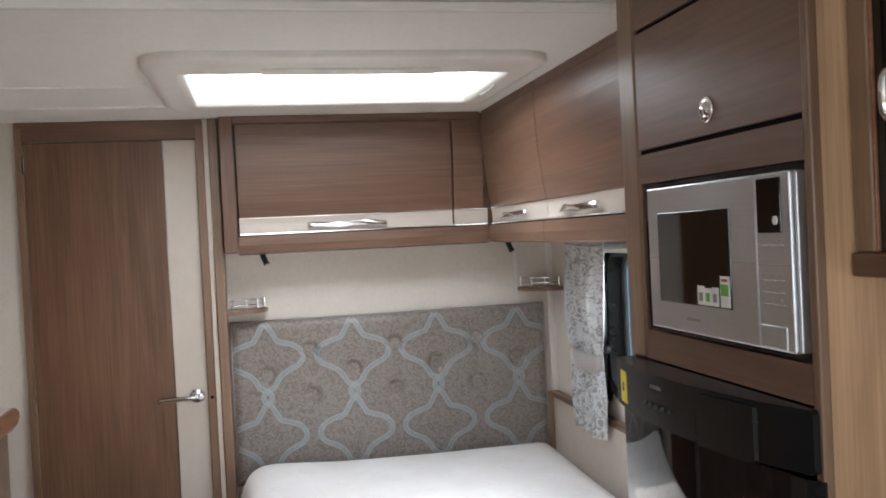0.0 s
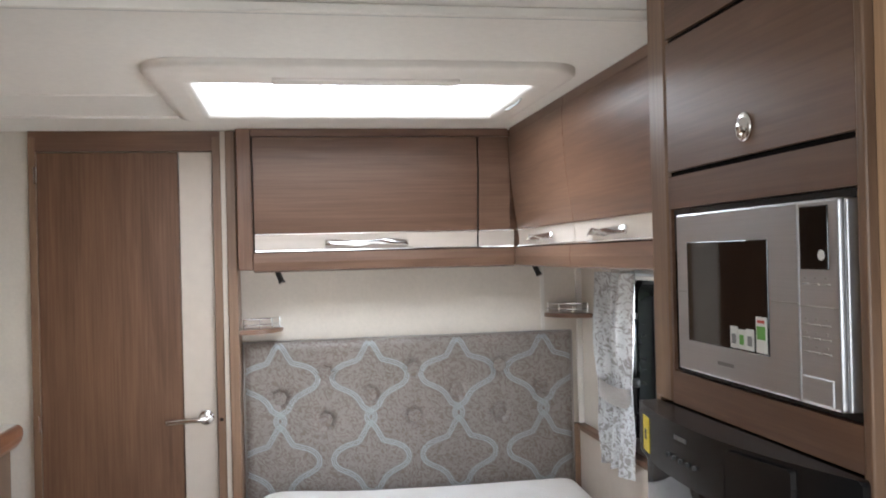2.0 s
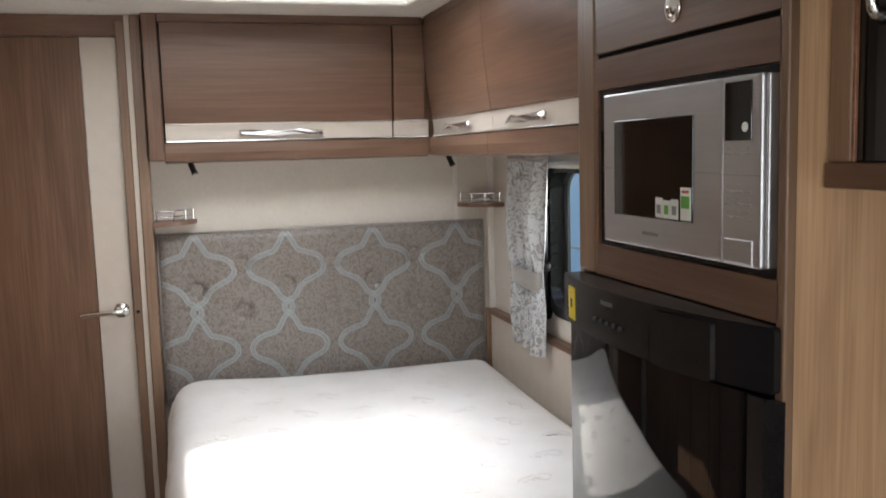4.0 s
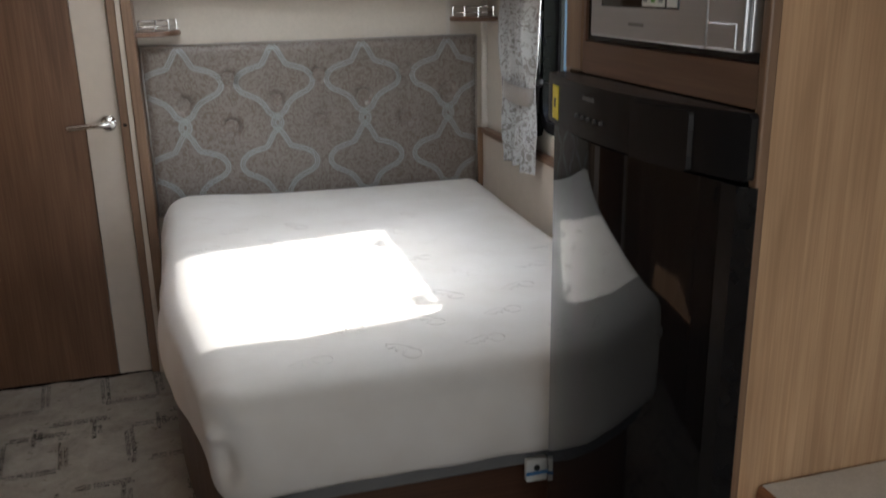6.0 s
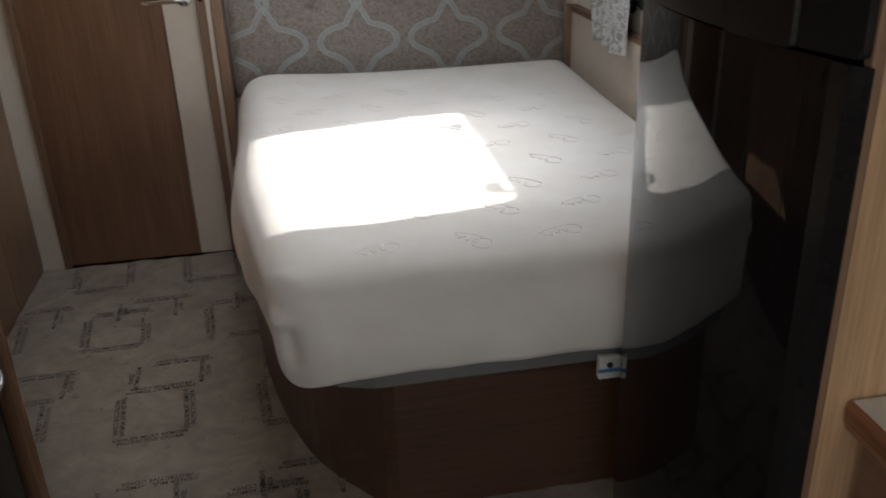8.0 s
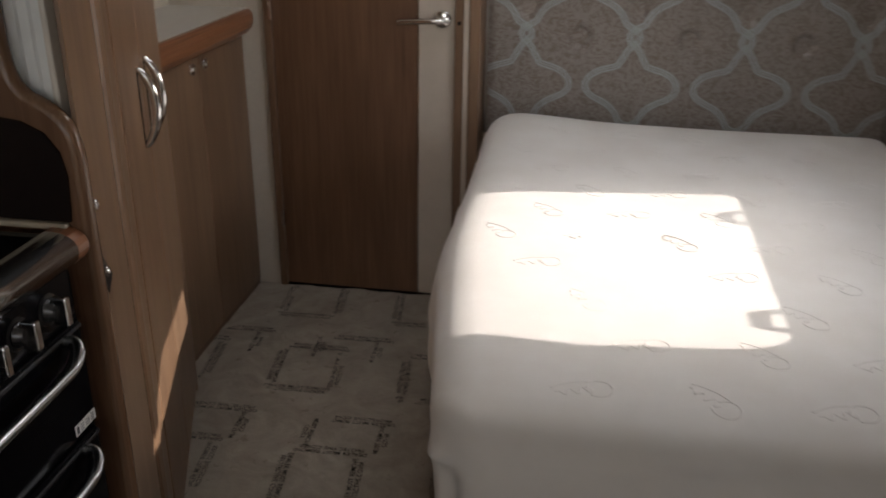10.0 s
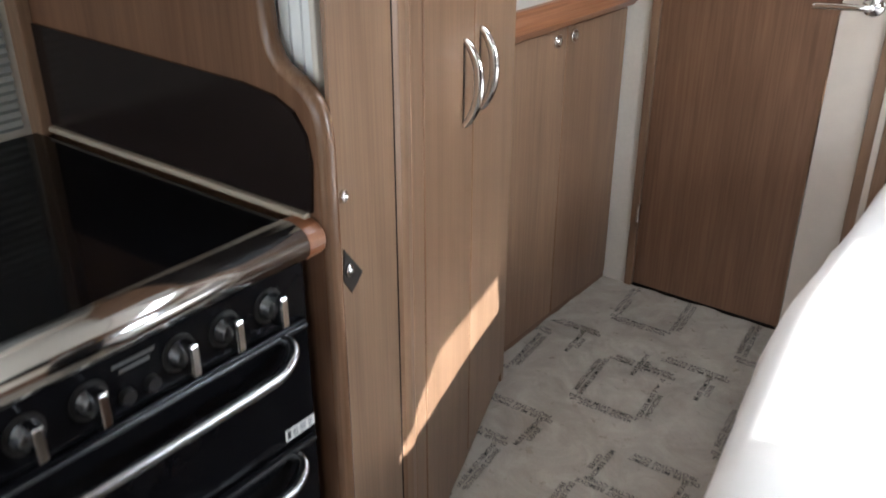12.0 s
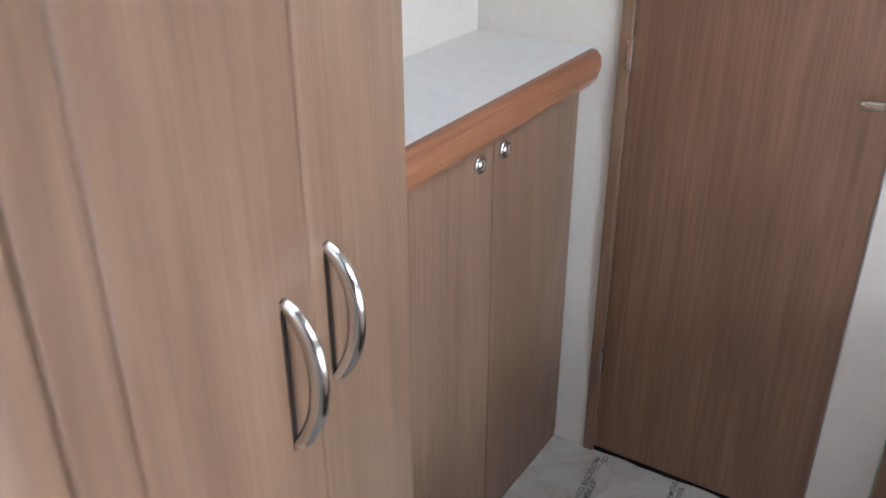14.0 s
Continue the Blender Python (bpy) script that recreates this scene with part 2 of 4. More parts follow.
# ---- mesh helpers ----


def part(name, bm, mat, parent=None, label="", smooth=False):
    """One mesh object from a bmesh, under a thing or a part."""
    me = bpy.data.meshes.new(name)
    bmesh.ops.recalc_face_normals(bm, faces=bm.faces)
    bm.to_mesh(me)
    bm.free()
    me.materials.append(M[mat])
    if smooth:
        me.polygons.foreach_set("use_smooth", [True] * len(me.polygons))
    ob = new(name, me)
    ob.parent = parent
    if label:
        ob["label"] = label
    return ob


def thing(name, label, category, group="", kind=""):
    return tagged(new(name), label, category, group, kind)


def box(x0, x1, y0, y1, z0, z1, bev=0.0, bm=None, seg=2):
    bm = bm or bmesh.new()
    r = bmesh.ops.create_cube(bm, size=1.0, matrix=Matrix.Translation(((x0 + x1) / 2, (y0 + y1) / 2, (z0 + z1) / 2)) @ Matrix.Diagonal((x1 - x0, y1 - y0, z1 - z0, 1)))
    if bev:
        es = {e for v in r["verts"] for e in v.link_edges}
        bmesh.ops.bevel(bm, geom=list(es), offset=bev, segments=seg, affect="EDGES", profile=0.5)
    return bm


def prism(pts, axis, a, b, bev=0.0, bm=None):
    """A polygon in the plane across axis, extruded from a to b. Points are the other two coordinates in order."""
    bm = bm or bmesh.new()

    def at(p, w):
        return {"x": (w, p[0], p[1]), "y": (p[0], w, p[1]), "z": (p[0], p[1], w)}[axis]
    lo, hi = ([bm.verts.new(at(p, w)) for p in pts] for w in (a, b))
    fs = [bm.faces.new(lo[::-1]), bm.faces.new(hi)]
    k = len(pts)
    for i in range(k):
        fs.append(bm.faces.new((lo[i], lo[(i + 1) % k], hi[(i + 1) % k], hi[i])))
    if bev:
        es = [e for f in fs[:2] for e in f.edges]
        bmesh.ops.bevel(bm, geom=es, offset=bev, segments=2, affect="EDGES", profile=0.5)
    return bm


def tube(path, r, seg=10, bm=None, flat=1.0):
    """A rod swept along points."""
    bm = bm or bmesh.new()
    pts = [Vector(p) for p in path]
    rings = []
    side = None
    for i, p in enumerate(pts):
        d = (pts[min(i + 1, len(pts) - 1)] - pts[max(i - 1, 0)]).normalized()
        if side is None:
            side = d.cross(Vector((0, 0, 1)))
            if side.length < 1e-3:
                side = d.cross(Vector((1, 0, 0)))
        side = (side - d * side.dot(d)).normalized()
        up = side.cross(d)
        rr = r[i] if hasattr(r, "__len__") else r
        rings.append([bm.verts.new(p + rr * (math.cos(2 * math.pi * j / seg) * side + flat * math.sin(2 * math.pi * j / seg) * up)) for j in range(seg)])
    for q, w in zip(rings, rings[1:]):
        for j in range(seg):
            bm.faces.new((q[j], q[(j + 1) % seg], w[(j + 1) % seg], w[j]))
    bm.faces.new(rings[0][::-1])
    bm.faces.new(rings[-1])
    return bm


def lathe(centre, way, profile, seg=24, bm=None):
    """A turned shape: profile of (distance along way, radius)."""
    bm = bm or bmesh.new()
    way = Vector(way).normalized()
    u = way.orthogonal().normalized()
    v = way.cross(u)
    rings = [[bm.verts.new(Vector(centre) + d * way + max(r, 1e-4) * (math.cos(2 * math.pi * j / seg) * u + math.sin(2 * math.pi * j / seg) * v)) for j in range(seg)] for d, r in profile]
    for q, w in zip(rings, rings[1:]):
        for j in range(seg):
            bm.faces.new((q[j], q[(j + 1) % seg], w[(j + 1) % seg], w[j]))
    bm.faces.new(rings[0][::-1])
    bm.faces.new(rings[-1])
    return bm


def round_rect(x0, x1, y0, y1, r, seg=6):
    """Corners of a rounded rectangle, in order; r is one radius or four."""
    rs = r if hasattr(r, "__len__") else (r,) * 4
    out = []
    for (cx, cy, sx, sy, a0), q in zip(((x1, y1, -1, -1, 0), (x0, y1, 1, -1, 90), (x0, y0, 1, 1, 180), (x1, y0, -1, 1, 270)), rs):
        for i in range(seg + 1):
            a = radians(a0 + 90 * i / seg)
            out.append((cx + sx * q + q * math.cos(a), cy + sy * q + q * math.sin(a)))
    return out


def sheet_strip(points, bm=None):
    """Quads from a grid of points (rows of equal length)."""
    bm = bm or bmesh.new()
    rows = [[bm.verts.new(p) for p in row] for row in points]
    for q, w in zip(rows, rows[1:]):
        for j in range(len(q) - 1):
            bm.faces.new((q[j], q[j + 1], w[j + 1], w[j]))
    return bm


def spline(knots, n):
    """Smooth points through knots (Catmull-Rom)."""
    k = [Vector(p) for p in knots]
    k = [2 * k[0] - k[1]] + k + [2 * k[-1] - k[-2]]
    out = []
    for i in range(1, len(k) - 2):
        for j in range(n):
            t = j / n
            a, b, c, d = k[i - 1:i + 3]
            out.append(0.5 * (2 * b + (c - a) * t + (2 * a - 5 * b + 4 * c - d) * t * t + (3 * b - a - 3 * c + d) * t ** 3))
    return out + [k[-2]]


CEIL, XL, XR, YF = 1.88, -1.14, 1.085, -2.6
DOOR_Y, BED_Y = 3.40, 3.53

# ---- structure ----


def structure(name, bm, mat, label, category, smooth=False):
    return tagged(part(name, bm, mat, None, "", smooth), label, category, "", "structure")


structure("floor", box(XL - 0.03, XR + 0.03, YF, BED_Y, -0.05, 0.0), "wall", "caravan floor board under a protective film", "floor")
# Middle opening is added out of view for the left side lamp.
bm = box(XL - 0.03, XL, YF, -1.25, 0, CEIL + 0.05)
box(XL - 0.03, XL, -1.25, -0.25, 0, 1.0, bm=bm)
box(XL - 0.03, XL, -1.25, -0.25, 1.5, CEIL + 0.05, bm=bm)
box(XL - 0.03, XL, -0.25, BED_Y + 0.03, 0, CEIL + 0.05, bm=bm)
structure("wall_left", bm, "wall", "cream board side wall with an added, unseen lounge opening", "wall")

WIN = (2.168, 2.922, 0.900, 1.343)
bm = box(XR, XR + 0.03, YF, -1.25, 0, CEIL + 0.05)
# Opening added out of view for the right side lamp.
box(XR, XR + 0.03, -1.25, -0.25, 0, 1.0, bm=bm)
box(XR, XR + 0.03, -1.25, -0.25, 1.5, CEIL + 0.05, bm=bm)
box(XR, XR + 0.03, -0.25, WIN[0], 0, CEIL + 0.05, bm=bm)
box(XR, XR + 0.03, WIN[1] + 0.03, BED_Y + 0.03, 0, CEIL + 0.05, bm=bm)
box(XR, XR + 0.03, WIN[0], WIN[1] + 0.03, 0, WIN[2], bm=bm)
box(XR, XR + 0.03, WIN[0], WIN[1] + 0.03, WIN[3], CEIL + 0.05, bm=bm)
structure("wall_right", bm, "wall", "cream board side wall with a bedside window", "wall")

# The front wall's opening is assumed, made for the added lamp.
bm = box(XL, -0.75, YF - 0.03, YF, 0, CEIL + 0.05)
box(0.75, XR, YF - 0.03, YF, 0, CEIL + 0.05, bm=bm)
box(-0.75, 0.75, YF - 0.03, YF, 0, 1.02, bm=bm)
box(-0.75, 0.75, YF - 0.03, YF, 1.58, CEIL + 0.05, bm=bm)
structure("wall_front", bm, "wall", "plain cream front wall with an added, unseen window opening", "wall")
structure("wall_rear", box(-0.205, XR, BED_Y, BED_Y + 0.03, 0, CEIL), "wall", "cream board wall behind the bed", "wall")
# door wall: cream return on the side of the dresser
structure("wall_partition", box(XL, -0.835, DOOR_Y, DOOR_Y + 0.03, 0, CEIL), "wall", "narrow cream wall beside the washroom door", "wall")

RX0, RX1, RY0, RY1 = -0.214, 0.620, 2.455, 2.955
bm = box(XL, XR, YF, RY0, CEIL, CEIL + 0.05)
box(XL, XR, RY1, BED_Y, CEIL, CEIL + 0.05, bm=bm)
box(XL, RX0, RY0, RY1, CEIL, CEIL + 0.05, bm=bm)
box(RX1, XR, RY0, RY1, CEIL, CEIL + 0.05, bm=bm)
structure("ceiling", bm, "ceiling", "off-white caravan ceiling with a rooflight opening", "ceiling")
rail = thing("ceiling_rail", "slim grey aluminium joint rail across the ceiling", "trim", kind="structure")
part("rail_body", box(XL, 0.675, 1.868, 1.895, CEIL - 0.012, CEIL, 0.003), "rail_grey", rail)
part("rail_lip", box(XL, 0.675, 1.856, 1.870, CEIL - 0.018, CEIL, 0.003), "white_plastic", rail)
bead = thing("ceiling_bead", "narrow white plastic beads along the ceiling joints", "trim", kind="structure")
part("bead", prism([(2.728, CEIL), (2.731, CEIL - 0.003), (2.741, CEIL - 0.003), (2.744, CEIL)], "x", XL, -0.312), "ceiling", bead)
part("bead", prism([(3.080, CEIL), (3.084, CEIL - 0.006), (3.096, CEIL - 0.006), (3.100, CEIL)], "x", XL, -0.255), "white_plastic", bead)

# outside: ground and a neighbouring caravan seen through the window
structure("ground", box(-60, 60, -60, 60, -0.6, -0.5), "grass", "short grass around the caravan", "ground")
nb = thing("neighbouring_caravan", "pale blue-grey caravan parked alongside outside", "caravan")
part("body", prism(round_rect(4.6, 13.4, -0.15, 1.9, (0.35, 0.35, 0.1, 0.1)), "x", 4.0, 6.2), "panel_white", nb)
for y0 in (5.3, 11.6):
    pane_ob = part("window", prism(round_rect(y0, y0 + 1.3, 0.75, 1.4, 0.08), "x", 3.985, 3.9995), "black_glass", nb)
    part("window_rubber", box(3.980, 3.9995, y0 - 0.02, y0 + 1.32, 0.715, 0.735, 0.004), "black_plastic", pane_ob)
wheel = part("wheel", lathe((3.99, 8.6, -0.22), (1, 0, 0), [(0, 0.2), (0, 0.28), (0.18, 0.28), (0.18, 0.2)]), "black_plastic", nb)
part("rim", lathe((3.985, 8.6, -0.22), (1, 0, 0), [(0, 0.06), (0.004, 0.17), (0.03, 0.19), (0.05, 0.05)]), "alu", wheel)
part("trim_rail", box(3.988, 3.9995, 4.7, 13.3, 0.30, 0.335, 0.004), "alu", nb)

# ---- washroom door in its frame ----
frame_ob = thing("door_frame", "brown wood door frame with a cream inlay strip", "door frame", kind="structure")
part("jamb", box(-0.835, -0.812, DOOR_Y - 0.012, DOOR_Y + 0.04, 0, 1.86, 0.002), "wood_z", frame_ob)
part("jamb", box(-0.249, -0.222, DOOR_Y - 0.016, DOOR_Y + 0.04, 0, 1.86, 0.002), "wood_z", frame_ob)
part("lintel", box(-0.835, -0.222, DOOR_Y - 0.010, DOOR_Y + 0.04, 1.812, CEIL, 0.002), "wood_x", frame_ob)
part("inlay_strip", box(-0.2215, -0.206, DOOR_Y - 0.020, DOOR_Y + 0.03, 0, CEIL, 0.001), "cream", frame_ob)
part("post", box(-0.2055, -0.172, DOOR_Y - 0.026, BED_Y, 0, CEIL, 0.004), "wood_z", frame_ob)
part("threshold", box(-0.835, -0.222, DOOR_Y - 0.004, DOOR_Y + 0.04, 0, 0.009, 0.001), "gap", frame_ob)

door = thing("door_1", "closed brown wood washroom door with a cream lock strip", "door", kind="structure")
part("leaf", box(-0.811, -0.3615, DOOR_Y, DOOR_Y + 0.03, 0.012, 1.810, 0.0015), "door_wood", door)
part("lock_strip", box(-0.3585, -0.251, DOOR_Y - 0.001, DOOR_Y + 0.03, 0.012, 1.810, 0.0015), "cream", door, "cream laminate strip")
part("chrome_line", box(-0.3613, -0.3587, DOOR_Y - 0.003, DOOR_Y + 0.02, 0.02, 1.810), "chrome", door)
for z in (0.921, 1.735, 0.25):
    part("hinge", box(-0.8175, -0.8065, DOOR_Y - 0.018, DOOR_Y - 0.0005, z - 0.028, z + 0.028, 0.002), "chrome", door)
hx, hz = -0.288, 0.913
handle = part("handle", lathe((hx, DOOR_Y - 0.001, hz), (0, -1, 0), [(0, 0.026), (0.006, 0.026), (0.009, 0.022), (0.009, 0.010), (0.04, 0.009)]), "chrome", door, "chrome lever handle", True)
part("lever", tube(spline([(hx + 0.003, DOOR_Y - 0.048, hz), (hx - 0.02, DOOR_Y - 0.052, hz), (hx - 0.07, DOOR_Y - 0.05, hz - 0.002), (hx - 0.125, DOOR_Y - 0.046, hz - 0.006)], 6), 0.0088, 12), "chrome", handle, smooth=True)
part("keyhole", lathe((-0.236, DOOR_Y - 0.0165, 0.905), (0, -1, 0), [(0, 0.006), (0.001, 0.005)], 12), "gap", frame_ob)

# ---- rooflight ----
roof = thing("rooflight", "large white framed caravan rooflight, bright with daylight", "rooflight", kind="structure")


def ring_loft(loops):
    """A surface through loops of equal length."""
    bm = bmesh.new()
    rows = [[bm.verts.new(p) for p in lp] for lp in loops]
    k = len(rows[0])
    for q, w in zip(rows, rows[1:]):
        for j in range(k):
            bm.faces.new((q[j], q[(j + 1) % k], w[(j + 1) % k], w[j]))
    return bm


loops = []
for inset, z, r in ((0.0, CEIL + 0.001, 0.10), (0.0, CEIL - 0.014, 0.10), (0.006, CEIL - 0.020, 0.095), (0.030, CEIL - 0.023, 0.075), (0.055, CEIL - 0.021, 0.05), (0.075, CEIL - 0.024, 0.03)):
    loops.append([(x, y, z) for x, y in round_rect(-0.307 + inset, 0.698 - inset * 0.8, 2.285 + inset * 2.0, 3.10 - inset * 1.6, r)])
for z in (CEIL - 0.022, CEIL + 0.04):
    loops.append([(x, y, z) for x, y in round_rect(RX0 + 0.003, RX1 - 0.003, RY0 + 0.003, RY1 - 0.003, 0.012)])
part("frame", ring_loft(loops), "white_plastic", roof, "cream-white moulded plastic surround", True)
part("blind_cassette", box(-0.02, 0.42, 2.390, 2.447, CEIL - 0.028, CEIL - 0.016, 0.004), "white_plastic", roof)
part("handle", tube([(0.628, 2.62, CEIL - 0.024), (0.628, 2.65, CEIL - 0.030), (0.628, 2.76, CEIL - 0.030), (0.628, 2.79, CEIL - 0.024)], 0.003, 8), "rail_grey", roof)

structure("backdrop", box(RX0 - 0.06, RX1 + 0.06, RY0 - 0.06, RY1 + 0.06, 1.936, 1.942), "daylight", "bright white sky above the rooflight", "sky")

# ---- overhead lockers round the bed ----


def bow(z):
    """How far a locker front tucks back towards its wall at height z."""
    t = max(0.0, min(1.0, (1.80 - z) / 0.30))
    return 0.030 * t ** 1.6


def locker_front(along, a, b, face, z0, z1, thick=0.018, n=8):
    """A bowed front panel; along 'x' faces the camera, along 'y' faces the aisle."""
    zs = [z0 + (z1 - z0) * i / n for i in range(n + 1)]
    outer = [(face + bow(z), z) for z in zs]
    pts = outer + [(d + thick, z) for d, z in outer[::-1]]
    return prism(pts, along, a, b, 0.0015)


def bow_handle(along, mid, face, z, span):
    """A flat chrome ribbon that twists as it runs, held off the band."""
    n, rows = 28, []
    for i in range(n + 1):
        u = i / n
        d = face - 0.003 - 0.017 * math.sin(math.pi * u) ** 0.6
        tilt = 0.5 * math.sin(2.6 * math.pi * u + 0.3)
        q = mid + span * (u - 0.5)
        zz = z + 0.0025 * math.sin(3.2 * math.pi * u + 0.4)
        ring = []
        for h, w in ((0.010, 0.0), (0.0085, 0.0018), (-0.0085, 0.0018), (-0.010, 0.0), (-0.0085, -0.0018), (0.0085, -0.0018)):
            dz, dd = h * math.cos(tilt) - w * math.sin(tilt), h * math.sin(tilt) + w * math.cos(tilt)
            ring.append((q, d + dd, zz + dz) if along == "x" else (d + dd, q, zz + dz))
        rows.append(ring)
    bm = ring_loft(rows)
    bm.verts.ensure_lookup_table()
    bm.faces.new(bm.verts[:6])
    bm.faces.new(bm.verts[-6:])
    return bm


LY, LX = 3.325, 0.765
rear = thing("overhead_locker", "brown wood overhead locker with cream band and chrome grip", "locker", "lockers round the bed")
part("carcass", box(-0.148, 1.05, LY + 0.045, BED_Y, 1.41, CEIL, 0.002), "wood_x", rear)
part("side_stile", box(-0.167, -0.118, LY + 0.006, BED_Y, 1.405, CEIL, 0.004), "door_wood", rear)
part("top_rail", box(-0.118, LX, LY + 0.004, LY + 0.05, 1.852, CEIL, 0.002), "wood_x", rear)
part("front", locker_front("x", -0.112, 0.652, LY, 1.525, 1.850), "wood_x", rear)
band = part("cream_band", locker_front("x", -0.112, 0.652, LY, 1.470, 1.5225), "cream", rear, "cream gloss band")
part("chrome_trim", box(-0.112, 0.652, LY + 0.021, LY + 0.028, 1.5225, 1.5265, 0.001), "chrome", rear)
part("chrome_trim", box(-0.112, 0.652, LY + 0.024, LY + 0.034, 1.4655, 1.4705, 0.001), "chrome", rear)
# Black strip put in as the shade behind the grip.
part("grip_shade_strip", box(0.15, 0.38, LY + 0.0275, LY + 0.034, 1.4845, 1.4955, 0.002), "black_plastic", rear)
part("handle", bow_handle("x", 0.265, LY + 0.022, 1.491, 0.285), "hob_chrome", rear, "waved chrome grip", True)
# Dark sheet paints the shade in the joints of the fronts.
part("shade_backing", box(-0.117, LX, LY + 0.040, LY + 0.05, 1.45, 1.855), "gap", rear)
part("corner_front", locker_front("x", 0.658, LX + 0.004, LY, 1.525, 1.850), "wood_x", rear)
part("corner_band", locker_front("x", 0.658, LX + 0.02, LY, 1.470, 1.5225), "cream", rear)
part("corner_trim", box(0.658, LX + 0.02, LY + 0.024, LY + 0.034, 1.4655, 1.4705), "chrome", rear)
part("corner_trim", box(0.658, LX + 0.02, LY + 0.021, LY + 0.028, 1.5225, 1.5265), "chrome", rear)
part("valance", prism([(LY + 0.016, 1.462), (LY + 0.012, 1.43), (LY + 0.016, 1.402), (LY + 0.05, 1.396), (LY + 0.05, 1.462)], "x", -0.118, LX + 0.02, 0.002), "wood_x", rear)

SPLIT = (1.785, 2.698, 3.322)
for a, b, hm in ((SPLIT[0], SPLIT[1], 2.42), (SPLIT[1], SPLIT[2], 3.02)):
    lk = thing("overhead_locker", "brown wood bowed side locker with cream band and grip", "locker", "lockers round the bed")
    part("carcass", box(LX + 0.045, XR, a, min(b, LY + 0.04), 1.41, CEIL, 0.002), "wood_y", lk)
    part("top_rail", box(LX + 0.004, LX + 0.05, a, b, 1.852, CEIL, 0.002), "wood_y", lk)
    part("front", locker_front("y", a + 0.0015, b - 0.0015, LX, 1.525, 1.850), "wood_y", lk)
    part("cream_band", locker_front("y", a + 0.0015, b - 0.0015, LX, 1.470, 1.5225), "cream", lk, "cream gloss band")
    part("chrome_trim", box(LX + 0.021, LX + 0.028, a, b, 1.5225, 1.5265, 0.001), "chrome", lk)
    part("chrome_trim", box(LX + 0.024, LX + 0.034, a, b, 1.4655, 1.4705, 0.001), "chrome", lk)
    # Dark strip standing in for shade behind the side grip.
    part("grip_shade_strip", box(LX + 0.0275, LX + 0.034, hm - 0.105, hm + 0.105, 1.4845, 1.4955, 0.002), "black_plastic", lk)
    part("handle", bow_handle("y", hm, LX + 0.022, 1.491, 0.27), "hob_chrome", lk, "waved chrome grip", True)
    part("end_edging", locker_front("y", b - 0.0013, b + 0.0013, LX + 0.0015, 1.525, 1.850), "cream", lk)
    # Near-black sheet in place of shade behind the side fronts.
    part("shade_backing", box(LX + 0.040, LX + 0.05, a, b, 1.45, 1.855), "gap", lk)
    part("valance", prism([(LX + 0.016, 1.462), (LX + 0.012, 1.43), (LX + 0.016, 1.402), (LX + 0.05, 1.396), (LX + 0.05, 1.462)], "y", a, b, 0.002), "wood_y", lk)

# ---- reading lamps under the lockers ----


def reading_lamp(x, y):
    lamp = thing("reading_lamp", "small black swivel reading lamp under the lockers", "lamp", "reading lamps")
    part("bracket", tube([(x - 0.008, y, 1.415), (x - 0.006, y, 1.392)], 0.006, 10), "lamp_black", lamp)
    part("spot", lathe((x - 0.010, y, 1.398), (0.35, -0.25, -0.9), [(0, 0.006), (0.003, 0.010), (0.036, 0.010), (0.038, 0.0115), (0.043, 0.0115)], 16), "lamp_black", lamp, smooth=True)
    part("rim", lathe((x - 0.010, y, 1.398), (0.35, -0.25, -0.9), [(0.0432, 0.0115), (0.046, 0.011), (0.0462, 0.008)], 16), "chrome", lamp)
    return lamp


reading_lamp(-0.03, 3.40)
reading_lamp(0.89, 3.44)

# ---- corner shelves with gallery rails ----


def corner_shelf(cx, side, z0=1.200):
    """A small curved shelf in the corner at cx; side +1 opens towards +x."""
    sh = thing("corner_shelf", "small curved wood corner shelf with a chrome gallery rail", "shelf", "corner shelves")
    w, d = 0.145, 0.135
    curve = [(cx + side * w * math.cos(radians(a)), BED_Y - d * math.sin(radians(a)) ) for a in range(0, 91, 10)]
    pts = [(cx, BED_Y)] + curve
    part("board", prism(pts if side > 0 else pts[::-1], "z", z0, z0 + 0.016, 0.003), "wood_x", sh)
    arc = [(cx + side * (w - 0.012) * math.cos(radians(a)), BED_Y - (d - 0.012) * math.sin(radians(a))) for a in range(4, 91, 8)]
    for z in (z0 + 0.032, z0 + 0.052):
        part("rail", tube([(x, y, z) for x, y in arc], 0.0024, 8), "chrome", sh, "chrome gallery rail", True)
    for i in (0, 4, 7, 10):
        part("post", tube([(arc[i][0], arc[i][1], z0 + 0.014), (arc[i][0], arc[i][1], z0 + 0.053)], 0.0022, 8), "chrome", sh)
    return sh


corner_shelf(-0.172, 1, 1.184)
corner_shelf(1.083, -1)

# wall trims behind the bed
trims = thing("wall_trim", "pale vertical joint strips on the cream wall", "trim", kind="structure")
part("strip", box(0.925, 0.940, BED_Y - 0.004, BED_Y, 1.15, 1.42), "white_plastic", trims)
part("corner_strip", box(1.062, XR, BED_Y - 0.010, BED_Y, 0.6, 1.42, 0.003), "white_plastic", trims)

# ---- padded headboard ----
HB_Y, HX0, HX1, HZ0, HZ1 = 3.487, -0.168, 1.032, 0.55, 1.148
hb = thing("headboard", "taupe brocade padded headboard with pale blue ogee stripes and buttons", "headboard")
BUTTONS = [(x, z) for i in range(4) for x, z in ((-0.045 + 0.32 * i, 0.947), (-0.045 + 0.32 * i + 0.16, 0.862), (-0.045 + 0.32 * i + 0.16, 1.030)) if HX0 < x < HX1 - 0.03]


